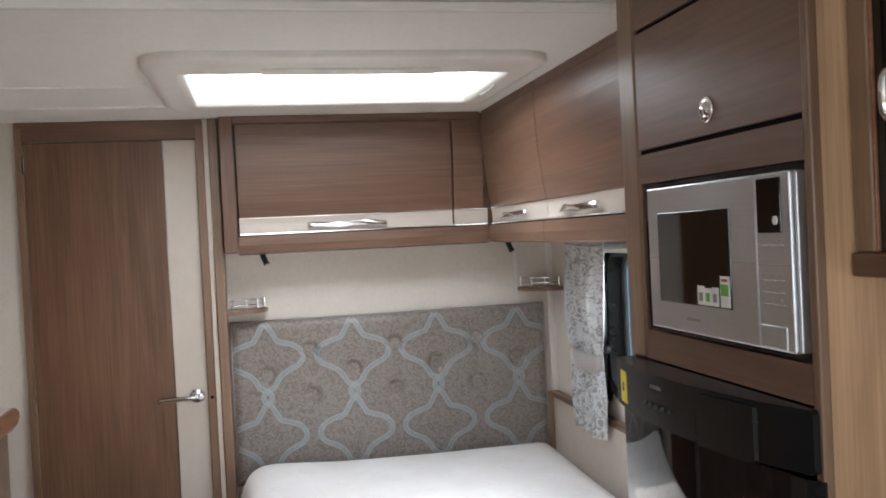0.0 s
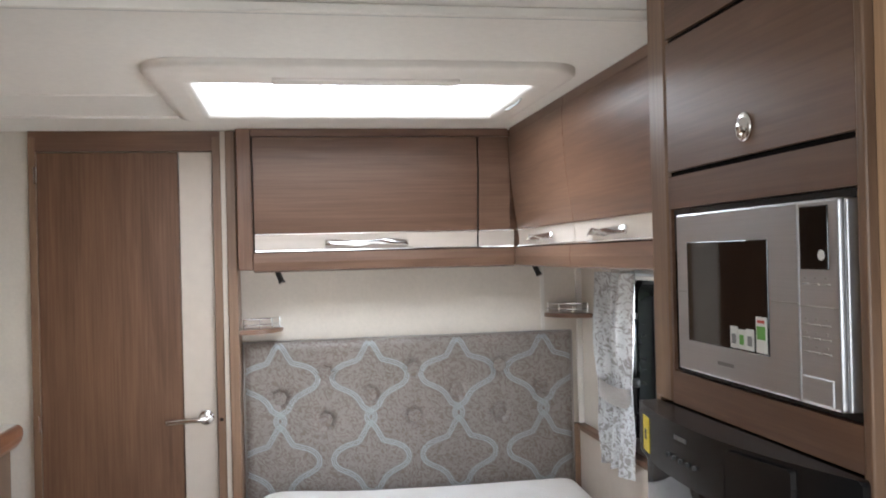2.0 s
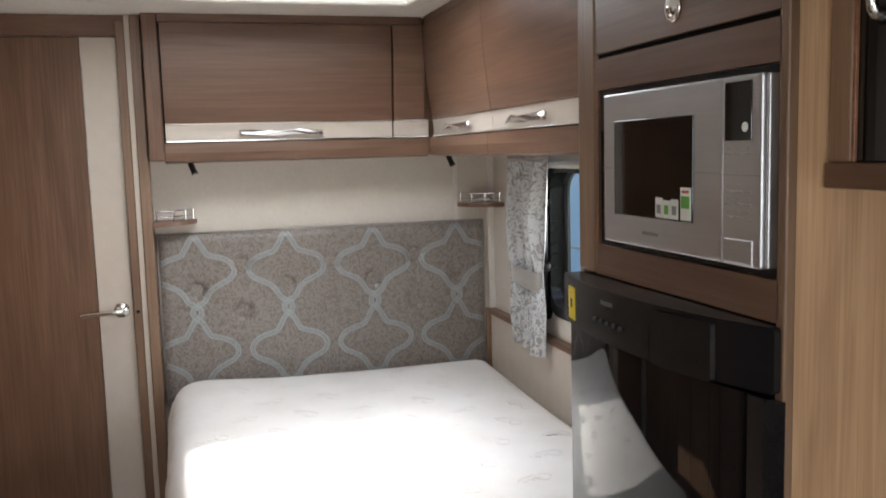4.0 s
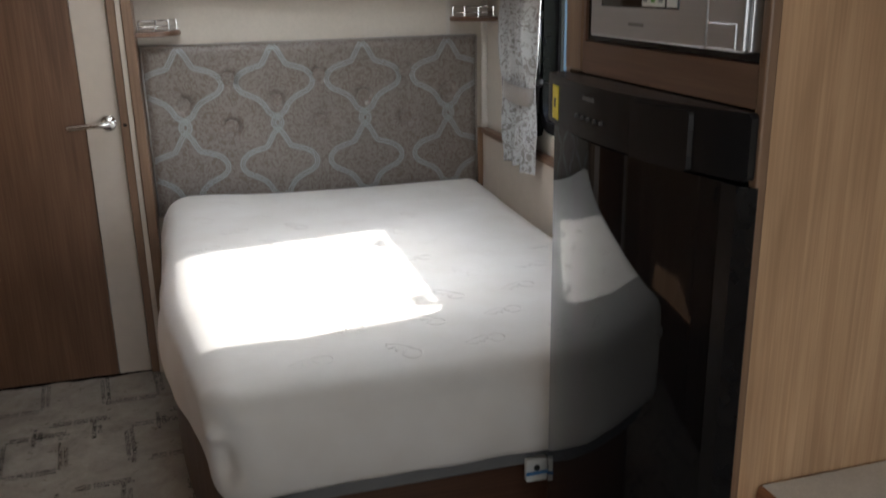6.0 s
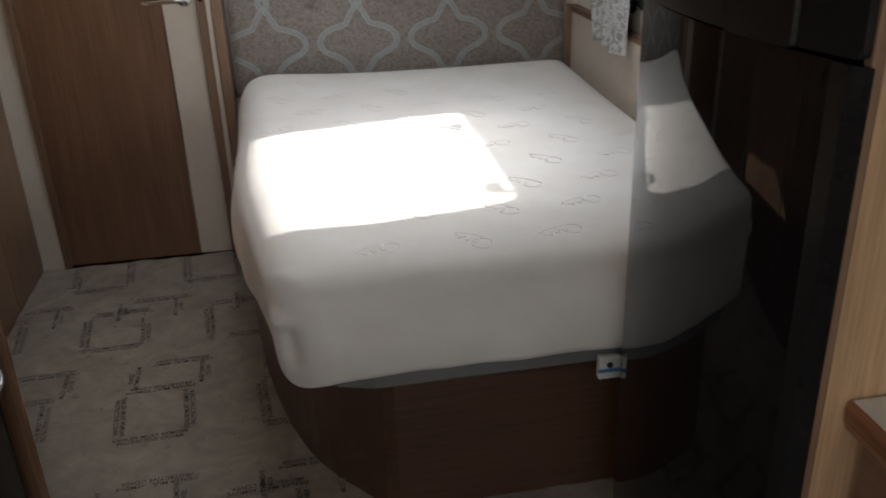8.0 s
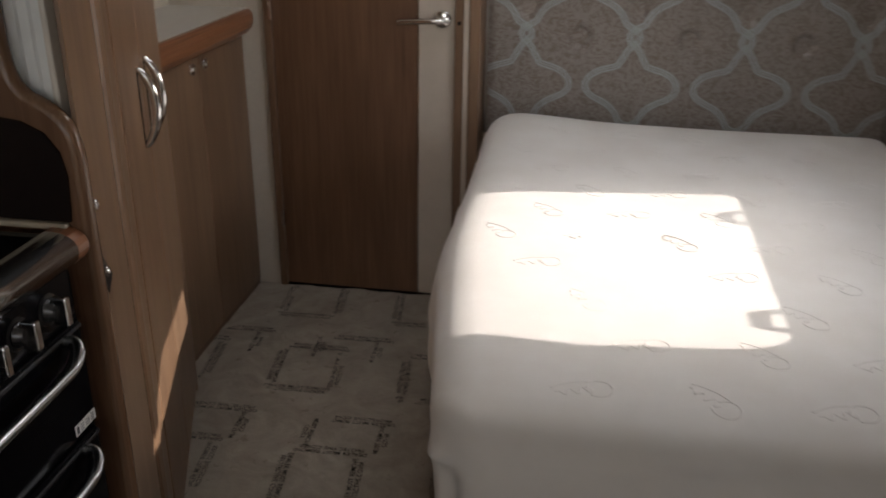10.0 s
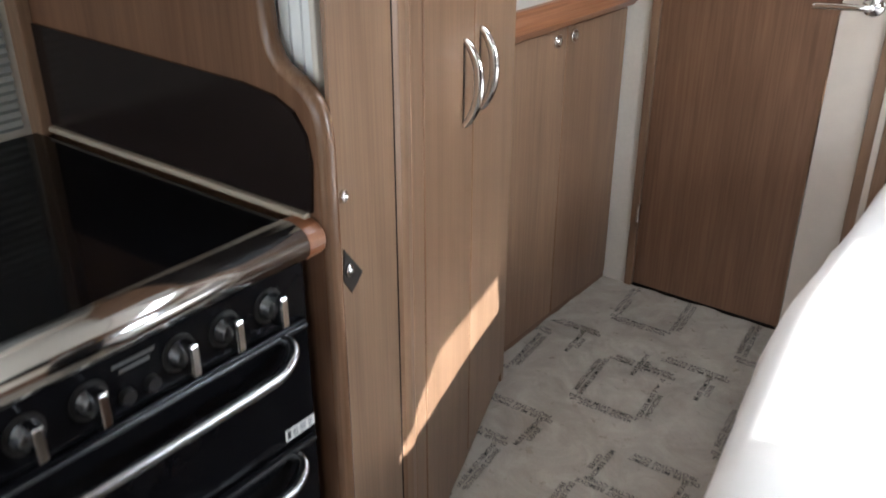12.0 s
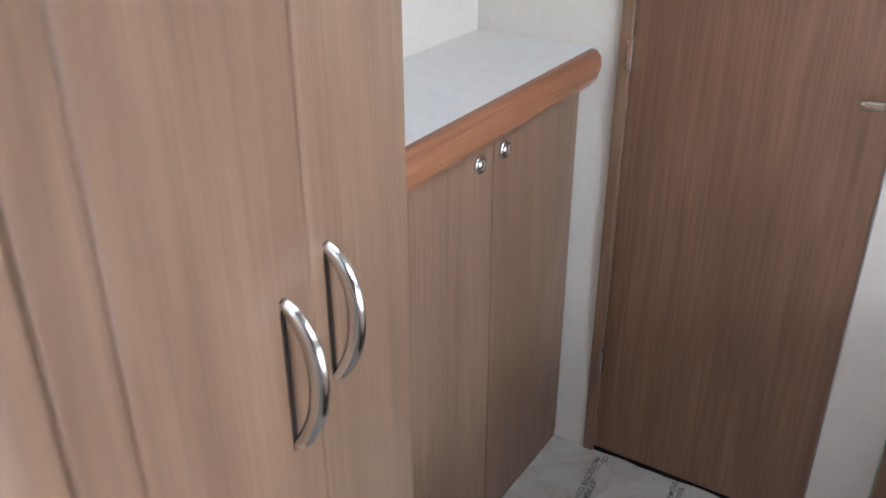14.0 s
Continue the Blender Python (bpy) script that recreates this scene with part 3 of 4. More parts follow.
def pad_y(x, z):
    """Front of the pad, with soft edges and tufts."""
    e = min(x - HX0, HX1 - x, z - HZ0, HZ1 - z)
    d = 0.016 * (1 - min(1, e / 0.035)) ** 2.2
    for bx, bz in BUTTONS:
        r2 = (x - bx) ** 2 + (z - bz) ** 2
        d += 0.026 * math.exp(-r2 / 0.0005) + 0.007 * math.exp(-r2 / 0.004)
        for turn in (0.1, 0.8, 1.7, 2.4):
            u = (x - bx) * math.cos(turn) + (z - bz) * math.sin(turn)
            v = (z - bz) * math.cos(turn) - (x - bx) * math.sin(turn)
            d += 0.0045 * math.exp(-v * v / 0.00002 - u * u / 0.0012)
    return HB_Y + d


nx, nz = 380, 190
front = [[(HX0 + (HX1 - HX0) * i / nx, pad_y(HX0 + (HX1 - HX0) * i / nx, HZ0 + (HZ1 - HZ0) * j / nz), HZ0 + (HZ1 - HZ0) * j / nz) for i in range(nx + 1)] for j in range(nz + 1)]
part("pad", sheet_strip(front), "brocade", hb, smooth=True)
part("back_board", box(HX0 + 0.002, HX1 - 0.002, HB_Y + 0.0155, BED_Y, HZ0, HZ1 - 0.001, 0.002), "brocade", hb)
part("piping", tube([(HX0, HB_Y + 0.016, HZ1), (HX1, HB_Y + 0.016, HZ1)], 0.004, 8), "tieback", hb, smooth=True)
part("piping", tube([(HX0 + 0.003, HB_Y + 0.016, HZ0), (HX0 + 0.003, HB_Y + 0.016, HZ1)], 0.005, 8), "tieback", hb, smooth=True)
part("piping", tube([(HX1, HB_Y + 0.016, HZ0), (HX1, HB_Y + 0.016, HZ1)], 0.004, 8), "tieback", hb, smooth=True)
PEAK_Z, RISE = 1.137, 0.291
HALF = [(0.0, 0.0), (0.013, 0.012), (0.022, 0.027), (0.030, 0.042), (0.038, 0.055), (0.045, 0.064), (0.071, 0.072), (0.096, 0.080), (0.119, 0.094), (0.134, 0.116), (0.132, 0.138), (0.117, 0.156), (0.089, 0.170), (0.065, 0.183), (0.047, 0.199), (0.036, 0.216), (0.026, 0.233), (0.0, 0.248), (-0.013, 0.261), (-0.013, 0.279)]
COURSE = [(w, PEAK_Z - d) for w, d in HALF] + [(w, PEAK_Z - RISE - d) for w, d in HALF[:18]]


def stripe(cx, side):
    knots = spline([(cx + side * w, 0, z) for w, z in COURSE], 5)
    bm = bmesh.new()
    for lo, hi in ((-0.0095, -0.0042), (-0.0020, 0.0020), (0.0042, 0.0095)):
        runs, run = [], []
        for i, p in enumerate(knots):
            d = knots[min(i + 1, len(knots) - 1)] - knots[max(i - 1, 0)]
            nrm = Vector((d.z, 0, -d.x)).normalized()
            q = [p + nrm * w for w in (lo, hi)]
            if all(HX0 + 0.006 < v.x < HX1 - 0.006 and HZ0 < v.z < HZ1 - 0.006 for v in q):
                run.append([(v.x, pad_y(v.x, v.z) - 0.0012, v.z) for v in q])
            else:
                runs.append(run)
                run = []
        for r in runs + [run]:
            if len(r) > 1:
                sheet_strip(r, bm)
    return bm


for i in range(4):
    for s in (-1, 1):
        part("stripe", stripe(-0.045 + 0.32 * i, s), "ribbon", hb, "pale blue satin stripe")
for bx, bz in BUTTONS:
    part("button", lathe((bx, pad_y(bx, bz) + 0.001, bz), (0, -1, 0), [(0, 0.010), (0.005, 0.0105), (0.010, 0.008), (0.013, 0.002)], 16), "button", hb, smooth=True)

# ---- bed ----
bed = thing("bed", "fixed bed base of brown wood with a grey slatted frame", "bed")
side_curve = spline([(-0.165, 3.5, 0), (-0.165, 3.1, 0), (-0.120, 2.55, 0), (-0.02, 2.15, 0), (0.145, 1.905, 0)], 6)
base_pts = [(p.x, p.y) for p in side_curve] + [(0.17, 1.893), (1.05, 1.893), (1.05, 3.5)]
part("base", prism(base_pts, "z", 0.0, 0.345, 0.003), "base_wood", bed, "brown wood box, darkened for shade")
deck = [(-0.02, 3.47), (-0.02, 2.1), (-0.005, 1.98), (0.02, 1.915), (0.06, 1.872), (0.13, 1.85), (1.04, 1.85), (1.04, 3.47)]
part("slat_frame", prism(deck, "z", 0.352, 0.395, 0.006), "frame_grey", bed, "grey painted steel frame")
bracket = thing("corner_clip", "white and blue plastic clip on the bed frame beside the fridge", "clip")
part("clip_body", box(0.588, 0.636, 1.832, 1.85, 0.318, 0.372, 0.004), "label_white", bracket)
part("clip_band", box(0.586, 0.638, 1.829, 1.8325, 0.336, 0.344, 0.001), "blue", bracket)
part("clip_screw", lathe((0.611, 1.832, 0.352), (0, -1, 0), [(0, 0.007), (0.003, 0.006)], 12), "lamp_black", bracket)

MX0, MX1, MY0, MY1 = -0.158, 1.045, 1.815, 3.478
PROFILE = ((0.035, 0.392), (0.012, 0.397), (0.002, 0.418), (-0.004, 0.46), (0.000, 0.500), (0.010, 0.537), (0.026, 0.567), (0.048, 0.589), (0.078, 0.604), (0.115, 0.612), (0.16, 0.617), (0.21, 0.619), (0.27, 0.620), (0.34, 0.620), (0.41, 0.620), (0.48, 0.620), (0.55, 0.620))


def cloth_z(x, y):
    rise = 0.024 * max(0.0, min(1.0, (y - 2.75) / 0.7)) ** 1.4 + 0.018 * math.exp(-((x + 0.06) ** 2 + (y - 3.42) ** 2) / 0.05)
    return rise + 0.004 * noise.noise(Vector((x * 3, y * 3, 0.3)))


loops = []
for ring in spline([(q[0], 0.0, q[1]) for q in PROFILE], 3):
    inset, z = ring.x, ring.z
    r = [max(0.02, q - inset) for q in (0.07, 0.16, 0.13, 0.08)]
    left = inset if inset < 0.01 else 0.01 + (inset - 0.01) * 0.55
    lp = round_rect(MX0 + left, MX1 - inset, MY0 + left, MY1 - inset, r, 24)
    dense = []
    for i, p in enumerate(lp):
        q = lp[(i + 1) % len(lp)]
        k = 36 if i % 25 == 24 else 1
        dense += [(p[0] + (q[0] - p[0]) * j / k, p[1] + (q[1] - p[1]) * j / k) for j in range(k)]
    out = []
    for x, y in dense:
        # the aisle edge draws in towards the foot
        x += 0.088 * max(0.0, min(1.0, (2.5 - y) / 0.66)) ** 1.25 * max(0.0, 1 - (x - MX0) / 0.6)
        x += 0.045 * max(0.0, min(1.0, (2.4 - y) / 0.5)) * max(0.0, min(1.0, (0.585 - z) / 0.12)) * max(0.0, 1 - (x - MX0) / 0.4)
        # the cover droops at the aisle corner
        near = math.exp(-((x - MX0 - 0.11) ** 2 + (y - MY0 - 0.06) ** 2) / 0.010)
        fold = 0.010 * noise.noise(Vector((x * 9, y * 9, z * 5))) * (1 if z < 0.56 else 0.15)
        nrm = Vector((x - 0.46, y - 2.65, 0)).normalized()
        fold += 0.024 * math.exp(-((x + 0.044) ** 2 + (y - 1.878) ** 2) / 0.0010 - (z - 0.525) ** 2 / 0.00025)
        fold -= 0.024 * math.exp(-((x + 0.028) ** 2 + (y - 1.860) ** 2) / 0.0007 - (z - 0.475) ** 2 / 0.0014)
        out.append((x + nrm.x * (fold + 0.010 * near * (1 if z < 0.5 else 0.1)), y + nrm.y * (fold + 0.010 * near), z + cloth_z(x, y) - 0.026 * near * (1 if z < 0.42 else max(0, (0.53 - z) / 0.11) * 0.8)))
    loops.append(out)
bm = ring_loft(loops)
bm.faces.new([v for v in bm.verts][-len(loops[0]):])
bm.faces.new([v for v in bm.verts][:len(loops[0])])
mattress = thing("mattress", "bare white mattress in knitted cover, embossed with scrolls", "mattress")
cover_tree = BVHTree.FromBMesh(bm)
mt = part("cover", bm, "mattress", mattress, smooth=True)


def scroll(cx, cy, turn, size):
    """A raised looped figure in the cover, no lettering."""
    m = Matrix.Translation((cx, cy, 0)) @ Matrix.Rotation(radians(turn), 4, "Z") @ Matrix.Scale(size, 4)
    wave = [(0.004 * k - 0.014, 0.011 * math.sin(k * 1.15) * (1 - 0.03 * k)) for k in range(17)]
    runs = [[(-0.026 + 0.027 * math.cos(a) * (1 - 0.04 * a), 0.026 * math.sin(a) * (1 - 0.04 * a)) for a in [0.7 + 0.36 * i for i in range(16)]],
            wave, [(-0.02, -0.022), (0.01, -0.026), (0.04, -0.022), (0.056, -0.016)]]
    bm = bmesh.new()
    for run in runs:
        pts = spline([m @ Vector((x, y, 0)) for x, y in run], 3)
        hits = [cover_tree.ray_cast(Vector((p.x, p.y, 1.0)), Vector((0, 0, -1)))[0] for p in pts]
        tube([q + Vector((0, 0, 0.0001)) for q in hits if q], 0.0019, 6, bm, 0.42)
    return bm


for j in range(10):
    for i in range(6):
        x, y = -0.02 + 0.185 * i + 0.0925 * (j % 2), 1.93 + 0.146 * j
        if x < 0.95 and (x > 0.1 or y > 2.3):
            part("embossed_scroll", scroll(x, y, 200 if (i + j // 2) % 2 else 140, 0.86), "mattress", mattress, smooth=True)

# ---- side wall below and round the window ----
dado = thing("dado_panel", "cream lower wall panel with a brown wood cap along the bed", "panel", kind="structure")
part("panel", box(1.058, XR, 1.75, BED_Y - 0.012, 0.34, 0.775, 0.003), "cream", dado)
part("cap", box(1.050, XR, 1.75, BED_Y - 0.012, 0.776, 0.797, 0.004), "wood_y", dado)
part("end_post", box(1.036, 1.057, BED_Y - 0.035, BED_Y - 0.011, 0.55, 0.80, 0.002), "wood_z", dado)

win = thing("window_1", "black-framed acrylic caravan window with rounded corners beside the bed", "window", kind="structure")


def frame_ring(y0, y1, z0, z1, r, w, x0, x1):
    a, b = round_rect(y0, y1, z0, z1, r), round_rect(y0 + w, y1 - w, z0 + w, z1 - w, max(0.01, r - w))
    return ring_loft([[(x, y, z) for y, z in lp] for lp, x in ((a, x0), (b, x0), (b, x1), (a, x1), (a, x0))])


part("window_frame", frame_ring(WIN[0] - 0.03, WIN[1] + 0.05, WIN[2] - 0.03, WIN[3] + 0.03, 0.09, 0.036, XR - 0.014, XR + 0.055), "black_plastic", win, "black rubber-edged frame")
part("sash", frame_ring(WIN[0] - 0.01, WIN[1] + 0.01, WIN[2] - 0.01, WIN[3] + 0.01, 0.08, 0.022, XR + 0.035, XR + 0.045), "grey_plastic", win)
pane = part("pane", box(XR + 0.046, XR + 0.049, WIN[0] - 0.01, WIN[1] + 0.01, WIN[2] - 0.01, WIN[3] + 0.01), "glass", win)
pane.visible_shadow = False
part("side_channel", prism(round_rect(2.958, 3.066, 0.845, 1.338, 0.03), "x", XR - 0.010, XR - 0.0005), "black_plastic", win, "black blind channel beside the pane")
stay = part("stay", tube([(XR - 0.020, 2.948, 1.02), (XR - 0.020, 2.948, 1.285)], 0.0042, 12), "bar_chrome", win, "chrome window stay", True)
part("stay_collar", box(XR - 0.028, XR - 0.0145, 2.936, 2.962, 1.225, 1.248, 0.003), "lamp_black", stay)
part("stay_knob", lathe((XR - 0.0145, 2.948, 1.028), (-1, 0, 0), [(0, 0.016), (0.014, 0.014), (0.020, 0.008)], 16), "lamp_black", stay, smooth=True)
part("stay_arm", tube([(XR - 0.020, 2.950, 1.02), (XR - 0.020, 2.964, 0.99), (XR - 0.020, 2.962, 0.925)], 0.0055, 10), "lamp_black", stay, smooth=True)
for y in (2.285, 2.765):
    part("catch", tube([(XR + 0.03, y - 0.04, 0.925), (XR + 0.03, y - 0.026, 0.950), (XR + 0.03, y + 0.022, 0.950), (XR + 0.03, y + 0.032, 0.93)], 0.010, 8), "black_plastic", win)
blind = thing("roller_blind", "grey roller blind cassette above the window", "blind")
part("cassette", prism(round_rect(1.035, XR - 0.001, 1.364, 1.402, 0.012), "y", 2.10, 3.0), "alu", blind)
part("bottom_bar", box(1.060, XR - 0.002, 2.12, 2.98, 1.350, 1.3635, 0.003), "white_plastic", blind)

# ---- curtain ----
TIE_Z = 0.985


def curtain_rows(edge_y, wall_y, z0, z1, n):
    """Pleated cloth between the window edge and the wall edge, both functions of height."""
    rows = []
    for i in range(n + 1):
        z = z0 + (z1 - z0) * i / n
        pinch = math.exp(-((z - TIE_Z) / 0.12) ** 2)
        lo, hi = edge_y(z), wall_y(z)
        amp = 0.030 - 0.014 * pinch
        row = []
        for k in range(121):
            u = k / 120
            fold = math.sin(9.0 * math.pi * u ** 0.8 + 1.3 * math.sin(2.6 * z + 5 * u)) + 0.45 * math.sin(23 * u + 7 * z)
            lip = 0.030 * math.exp(-((u - 0.12) / 0.12) ** 2) * (1 - pinch)
            row.append((1.036 + amp * fold * (0.35 + 0.65 * min(1, u * 3)) - lip, lo + (hi - lo) * u, z + (0.007 * math.sin(17 * u) + 0.018 * u if i == 0 else 0)))
        rows.append(row)
    return rows


def curtain(far):
    """One of the pair; the near one mirrors the far one about the window."""
    cur = thing("curtain", "silver-grey patterned curtain gathered by a tie-back beside the window", "curtain", "curtains at the bedside window")
    flip = (lambda y: y) if far else (lambda y: 5.085 - y)

    def edge_y(z):
        drop = max(0.0, TIE_Z - z)
        rise = max(0.0, z - TIE_Z)
        # The near curtain's upper flare is shaped only to trim the sunlight.
        return flip(2.932 - (0.036 * min(1, drop / 0.12) + 0.02 * drop) - 0.26 * rise * min(1, rise / 0.1) - (0.0 if far else 1.6 * max(0, z - 1.17)))

    def wall_y(z):
        return flip(3.160 + 0.10 * max(0.0, z - TIE_Z) - 0.09 * max(0.0, TIE_Z - z))
    part("cloth", sheet_strip(curtain_rows(edge_y, wall_y, 0.735, 1.372, 44)), "curtain", cur, smooth=True)
    part("heading", sheet_strip(curtain_rows(edge_y, wall_y, 1.372, 1.405, 4)), "tieback", cur, "plain gathered heading tape", True)
    mid = flip(3.052)
    band = [[(1.034 + w * math.cos(a), mid + (0.112 + w - 0.034) * math.sin(a), z + 0.007 * math.sin(a)) for a in [2 * math.pi * k / 36 for k in range(36)]] for z, w in ((0.955, 0.031), (0.959, 0.036), (0.985, 0.038), (1.012, 0.036), (1.016, 0.031))]
    part("tie_back", ring_loft(band), "tieback", cur, "plain taupe tie-back band", True)
    part("hook_ring", lathe((1.036, flip(2.955), 1.388), (-1, 0, 0), [(0.020, 0.010), (0.024, 0.013), (0.028, 0.010)], 16), "chrome", cur, smooth=True)


curtain(True)
# Unseen near curtain, added so its shadow cuts the sun patch.
curtain(False)

# ---- tall unit with microwave oven and fridge ----
FX, FY0, FY1 = 0.629, 1.198, 1.769
unit = thing("tall_unit", "tall brown wood appliance housing with top cupboard", "cabinet")
part("side_panel", box(FX, XR, FY0, FY0 + 0.018, 0, CEIL, 0.0015), "pale_wood", unit, "paler wood end panel, colour lifted for light")
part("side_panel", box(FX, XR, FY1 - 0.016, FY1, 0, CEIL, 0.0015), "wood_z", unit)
part("stile", box(FX - 0.002, FX + 0.03, FY1 - 0.068, FY1 + 0.002, 1.193, CEIL, 0.006), "wood_z", unit)
part("edge_strip", box(FX - 0.004, FX + 0.012, FY0 - 0.003, FY0 + 0.012, 0, CEIL, 0.003), "wood_z", unit)
part("top_rail", box(FX, FX + 0.02, FY0 + 0.012, FY1 - 0.068, 1.784, CEIL, 0.001), "wood_y", unit)
# Dark sheet stands in for the shade round the cupboard door.
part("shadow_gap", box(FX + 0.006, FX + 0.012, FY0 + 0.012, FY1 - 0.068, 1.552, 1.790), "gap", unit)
td = part("cupboard_door", box(FX - 0.001, FX + 0.005, FY0 + 0.014, FY1 - 0.070, 1.568, 1.776, 0.0015), "wood_y", unit)
knob = part("push_knob", lathe((FX - 0.001, 1.448, 1.606), (-1, 0, 0), [(0, 0.020), (0.004, 0.020), (0.006, 0.016), (0.003, 0.012), (0.008, 0.011), (0.010, 0.006)], 24), "chrome_pol", td, "chrome push-button catch", True)
MW = (1.214, 1.692, 1.246, 1.508)
for y0, y1, z0, z1 in ((FY0 + 0.012, FY1 - 0.068, MW[3], 1.560), (FY0 + 0.012, FY1 - 0.068, 1.193, MW[2]), (FY0 + 0.012, MW[0], MW[2], MW[3]), (MW[1], FY1 - 0.068, MW[2], MW[3])):
    part("fascia", box(FX, FX + 0.02, y0, y1, z0, z1), "wood_y", unit)
# Solid dark fills that paint the shade of the empty cavities.
part("interior_shade_fill", box(FX + 0.022, XR, FY0 + 0.02, FY1 - 0.018, 1.20, 1.55), "gap", unit)
part("upper_shade_fill", box(FX + 0.022, XR, FY0 + 0.02, FY1 - 0.018, 1.56, CEIL), "gap", unit)

mw = thing("microwave_oven", "built-in stainless steel microwave oven with black window", "microwave")
mw.location = (0, 0.024, -0.020)
part("body", box(FX + 0.004, FX + 0.021, 1.192, 1.666, 1.268, 1.526), "black_plastic", mw)
x0, x1 = FX - 0.018, FX + 0.004
mdoor = part("door", box(x0, x1, 1.280, 1.613, 1.279, 1.516, 0.003), "steel", mw, "brushed steel door")
part("window", box(x0 - 0.0015, x0 + 0.004, 1.346, 1.574, 1.325, 1.473, 0.001), "black_glass", mdoor, "black glass window")
part("crease", box(x0 - 0.0010, x0 + 0.002, 1.281, 1.341, 1.3945, 1.3960), "alu", mdoor)
part("crease", box(x0 - 0.0010, x0 + 0.002, 1.579, 1.612, 1.3975, 1.3990), "alu", mdoor)
part("maker_mark", box(x0 - 0.0006, x0 + 0.002, 1.440, 1.485, 1.299, 1.304), "grey_ink", mdoor)
panel = part("control_panel", box(x0, x1, 1.200, 1.2790, 1.279, 1.516, 0.003), "steel", mw, "brushed steel control panel")
part("display", box(x0 - 0.0015, x0 + 0.003, 1.218, 1.273, 1.436, 1.509, 0.001), "black_glass", panel, "black display")
part("dial_mark", lathe((x0 - 0.0015, 1.230, 1.4525), (-1, 0, 0), [(0, 0.0062), (0.001, 0.0058)], 16), "label_white", panel)
for z, n in ((1.421, 3), (1.374, 3), (1.358, 3), (1.342, 3)):
    for k in range(n):
        y = 1.266 - 0.0205 * k
        part("button", box(x0 - 0.0010, x0 + 0.002, y - 0.0075, y + 0.0075, z - 0.0025, z - 0.0005, 0.0004), "alu", panel)
        part("button_mark", box(x0 - 0.0004, x0 + 0.002, y - 0.002, y + 0.002, z + 0.004, z + 0.006), "alu", panel)
part("open_flap", box(x0 - 0.0020, x0 + 0.002, 1.214, 1.272, 1.282, 1.313, 0.0015), "steel", panel)
part("crease", box(x0 - 0.0010, x0 + 0.002, 1.201, 1.2785, 1.3925, 1.3940), "alu", panel)
part("edge_trim", box(x0 + 0.006, x1, 1.1935, 1.1995, 1.280, 1.515, 0.002), "steel", mw)
st = part("energy_sticker", box(x0 - 0.0030, x0 - 0.0016, 1.349, 1.374, 1.328, 1.374), "label_white", mdoor, "white and green stickers on the glass")
part("sticker_print", box(x0 - 0.0034, x0 - 0.0029, 1.351, 1.372, 1.345, 1.362), "label_green", st)
part("sticker_print", box(x0 - 0.0034, x0 - 0.0029, 1.353, 1.370, 1.366, 1.370), "label_red", st)
for k, zz in enumerate((1.356, 1.354, 1.357)):
    s2 = part("small_sticker", box(x0 - 0.0028, x0 - 0.0016, 1.381 + 0.021 * k, 1.400 + 0.021 * k, 1.328, zz), "label_white", mdoor)
    part("sticker_print", box(x0 - 0.0032, x0 - 0.0027, 1.385 + 0.021 * k, 1.396 + 0.021 * k, 1.334, 1.347), "label_green" if k == 1 else "grey_ink", s2)

# fridge
fr = thing("fridge", "tall gloss black caravan fridge with dark grey control strip", "fridge")
fr.location = (0, 0.014, -0.012)
part("case", box(FX + 0.004, XR, FY0 + 0.012, FY1 - 0.030, 0.03, 1.200), "black_plastic", fr)


def bulge(y):
    return 0.028 - 0.475 * (y - 1.505) ** 2


ys = [1.186 + (1.744 - 1.186) * i / 96 for i in range(97)]
fp = [(FX - 0.024 - bulge(y), y) for y in ys]
part("door", prism(fp + [(FX + 0.002, 1.744), (FX + 0.002, 1.186)], "z", 0.06, 1.112, 0.004), "black_gloss", fr, "gloss black door")
part("door_edge", prism([(FX - 0.010, 1.2255), (FX - 0.0215, 1.2265), (FX - 0.018, 1.200), (FX - 0.002, 1.180), (FX + 0.002, 1.182), (FX - 0.004, 1.200)], "z", 0.06, 1.113, 0.001), "black_plastic", fr, "grey bevelled edge")
fp2 = [(FX - 0.036 - 1.1 * bulge(y), y) for y in ys if y < 1.745]
strip = part("control_strip", prism(fp2 + [(FX + 0.002, 1.744), (FX + 0.002, 1.186)], "z", 1.120, 1.203, 0.006), "black_plastic", fr, "dark grey control strip")
part("display", prism([(FX - 0.0365 - 1.1 * bulge(y), y) for y in ys if 1.40 < y < 1.58] + [(FX - 0.03, 1.58), (FX - 0.03, 1.40)], "z", 1.132, 1.176), "black_plastic", strip)
part("grip", prism([(FX - 0.042 - 1.1 * bulge(y), y) for y in ys if 1.27 < y < 1.39] + [(FX - 0.03, 1.39), (FX - 0.03, 1.27)], "z", 1.118, 1.196, 0.004), "black_plastic", strip)
for k in range(5):
    y = 1.56 - 0.022 * k
    part("button", box(FX - 0.041 - 1.1 * bulge(y), FX - 0.03, y - 0.0022, y + 0.0022, 1.150, 1.155), "grey_plastic", strip)
part("warning_label", prism([(FX - 0.0375 - 1.1 * bulge(y), y) for y in (1.662, 1.68, 1.70)] + [(FX - 0.03, 1.70), (FX - 0.03, 1.662)], "z", 1.130, 1.186), "yellow", fr, "yellow warning label")
part("label_print", prism([(FX - 0.0383 - 1.1 * bulge(y), y) for y in (1.676, 1.686)] + [(FX - 0.035, 1.686), (FX - 0.035, 1.676)], "z", 1.150, 1.166), "print", fr)
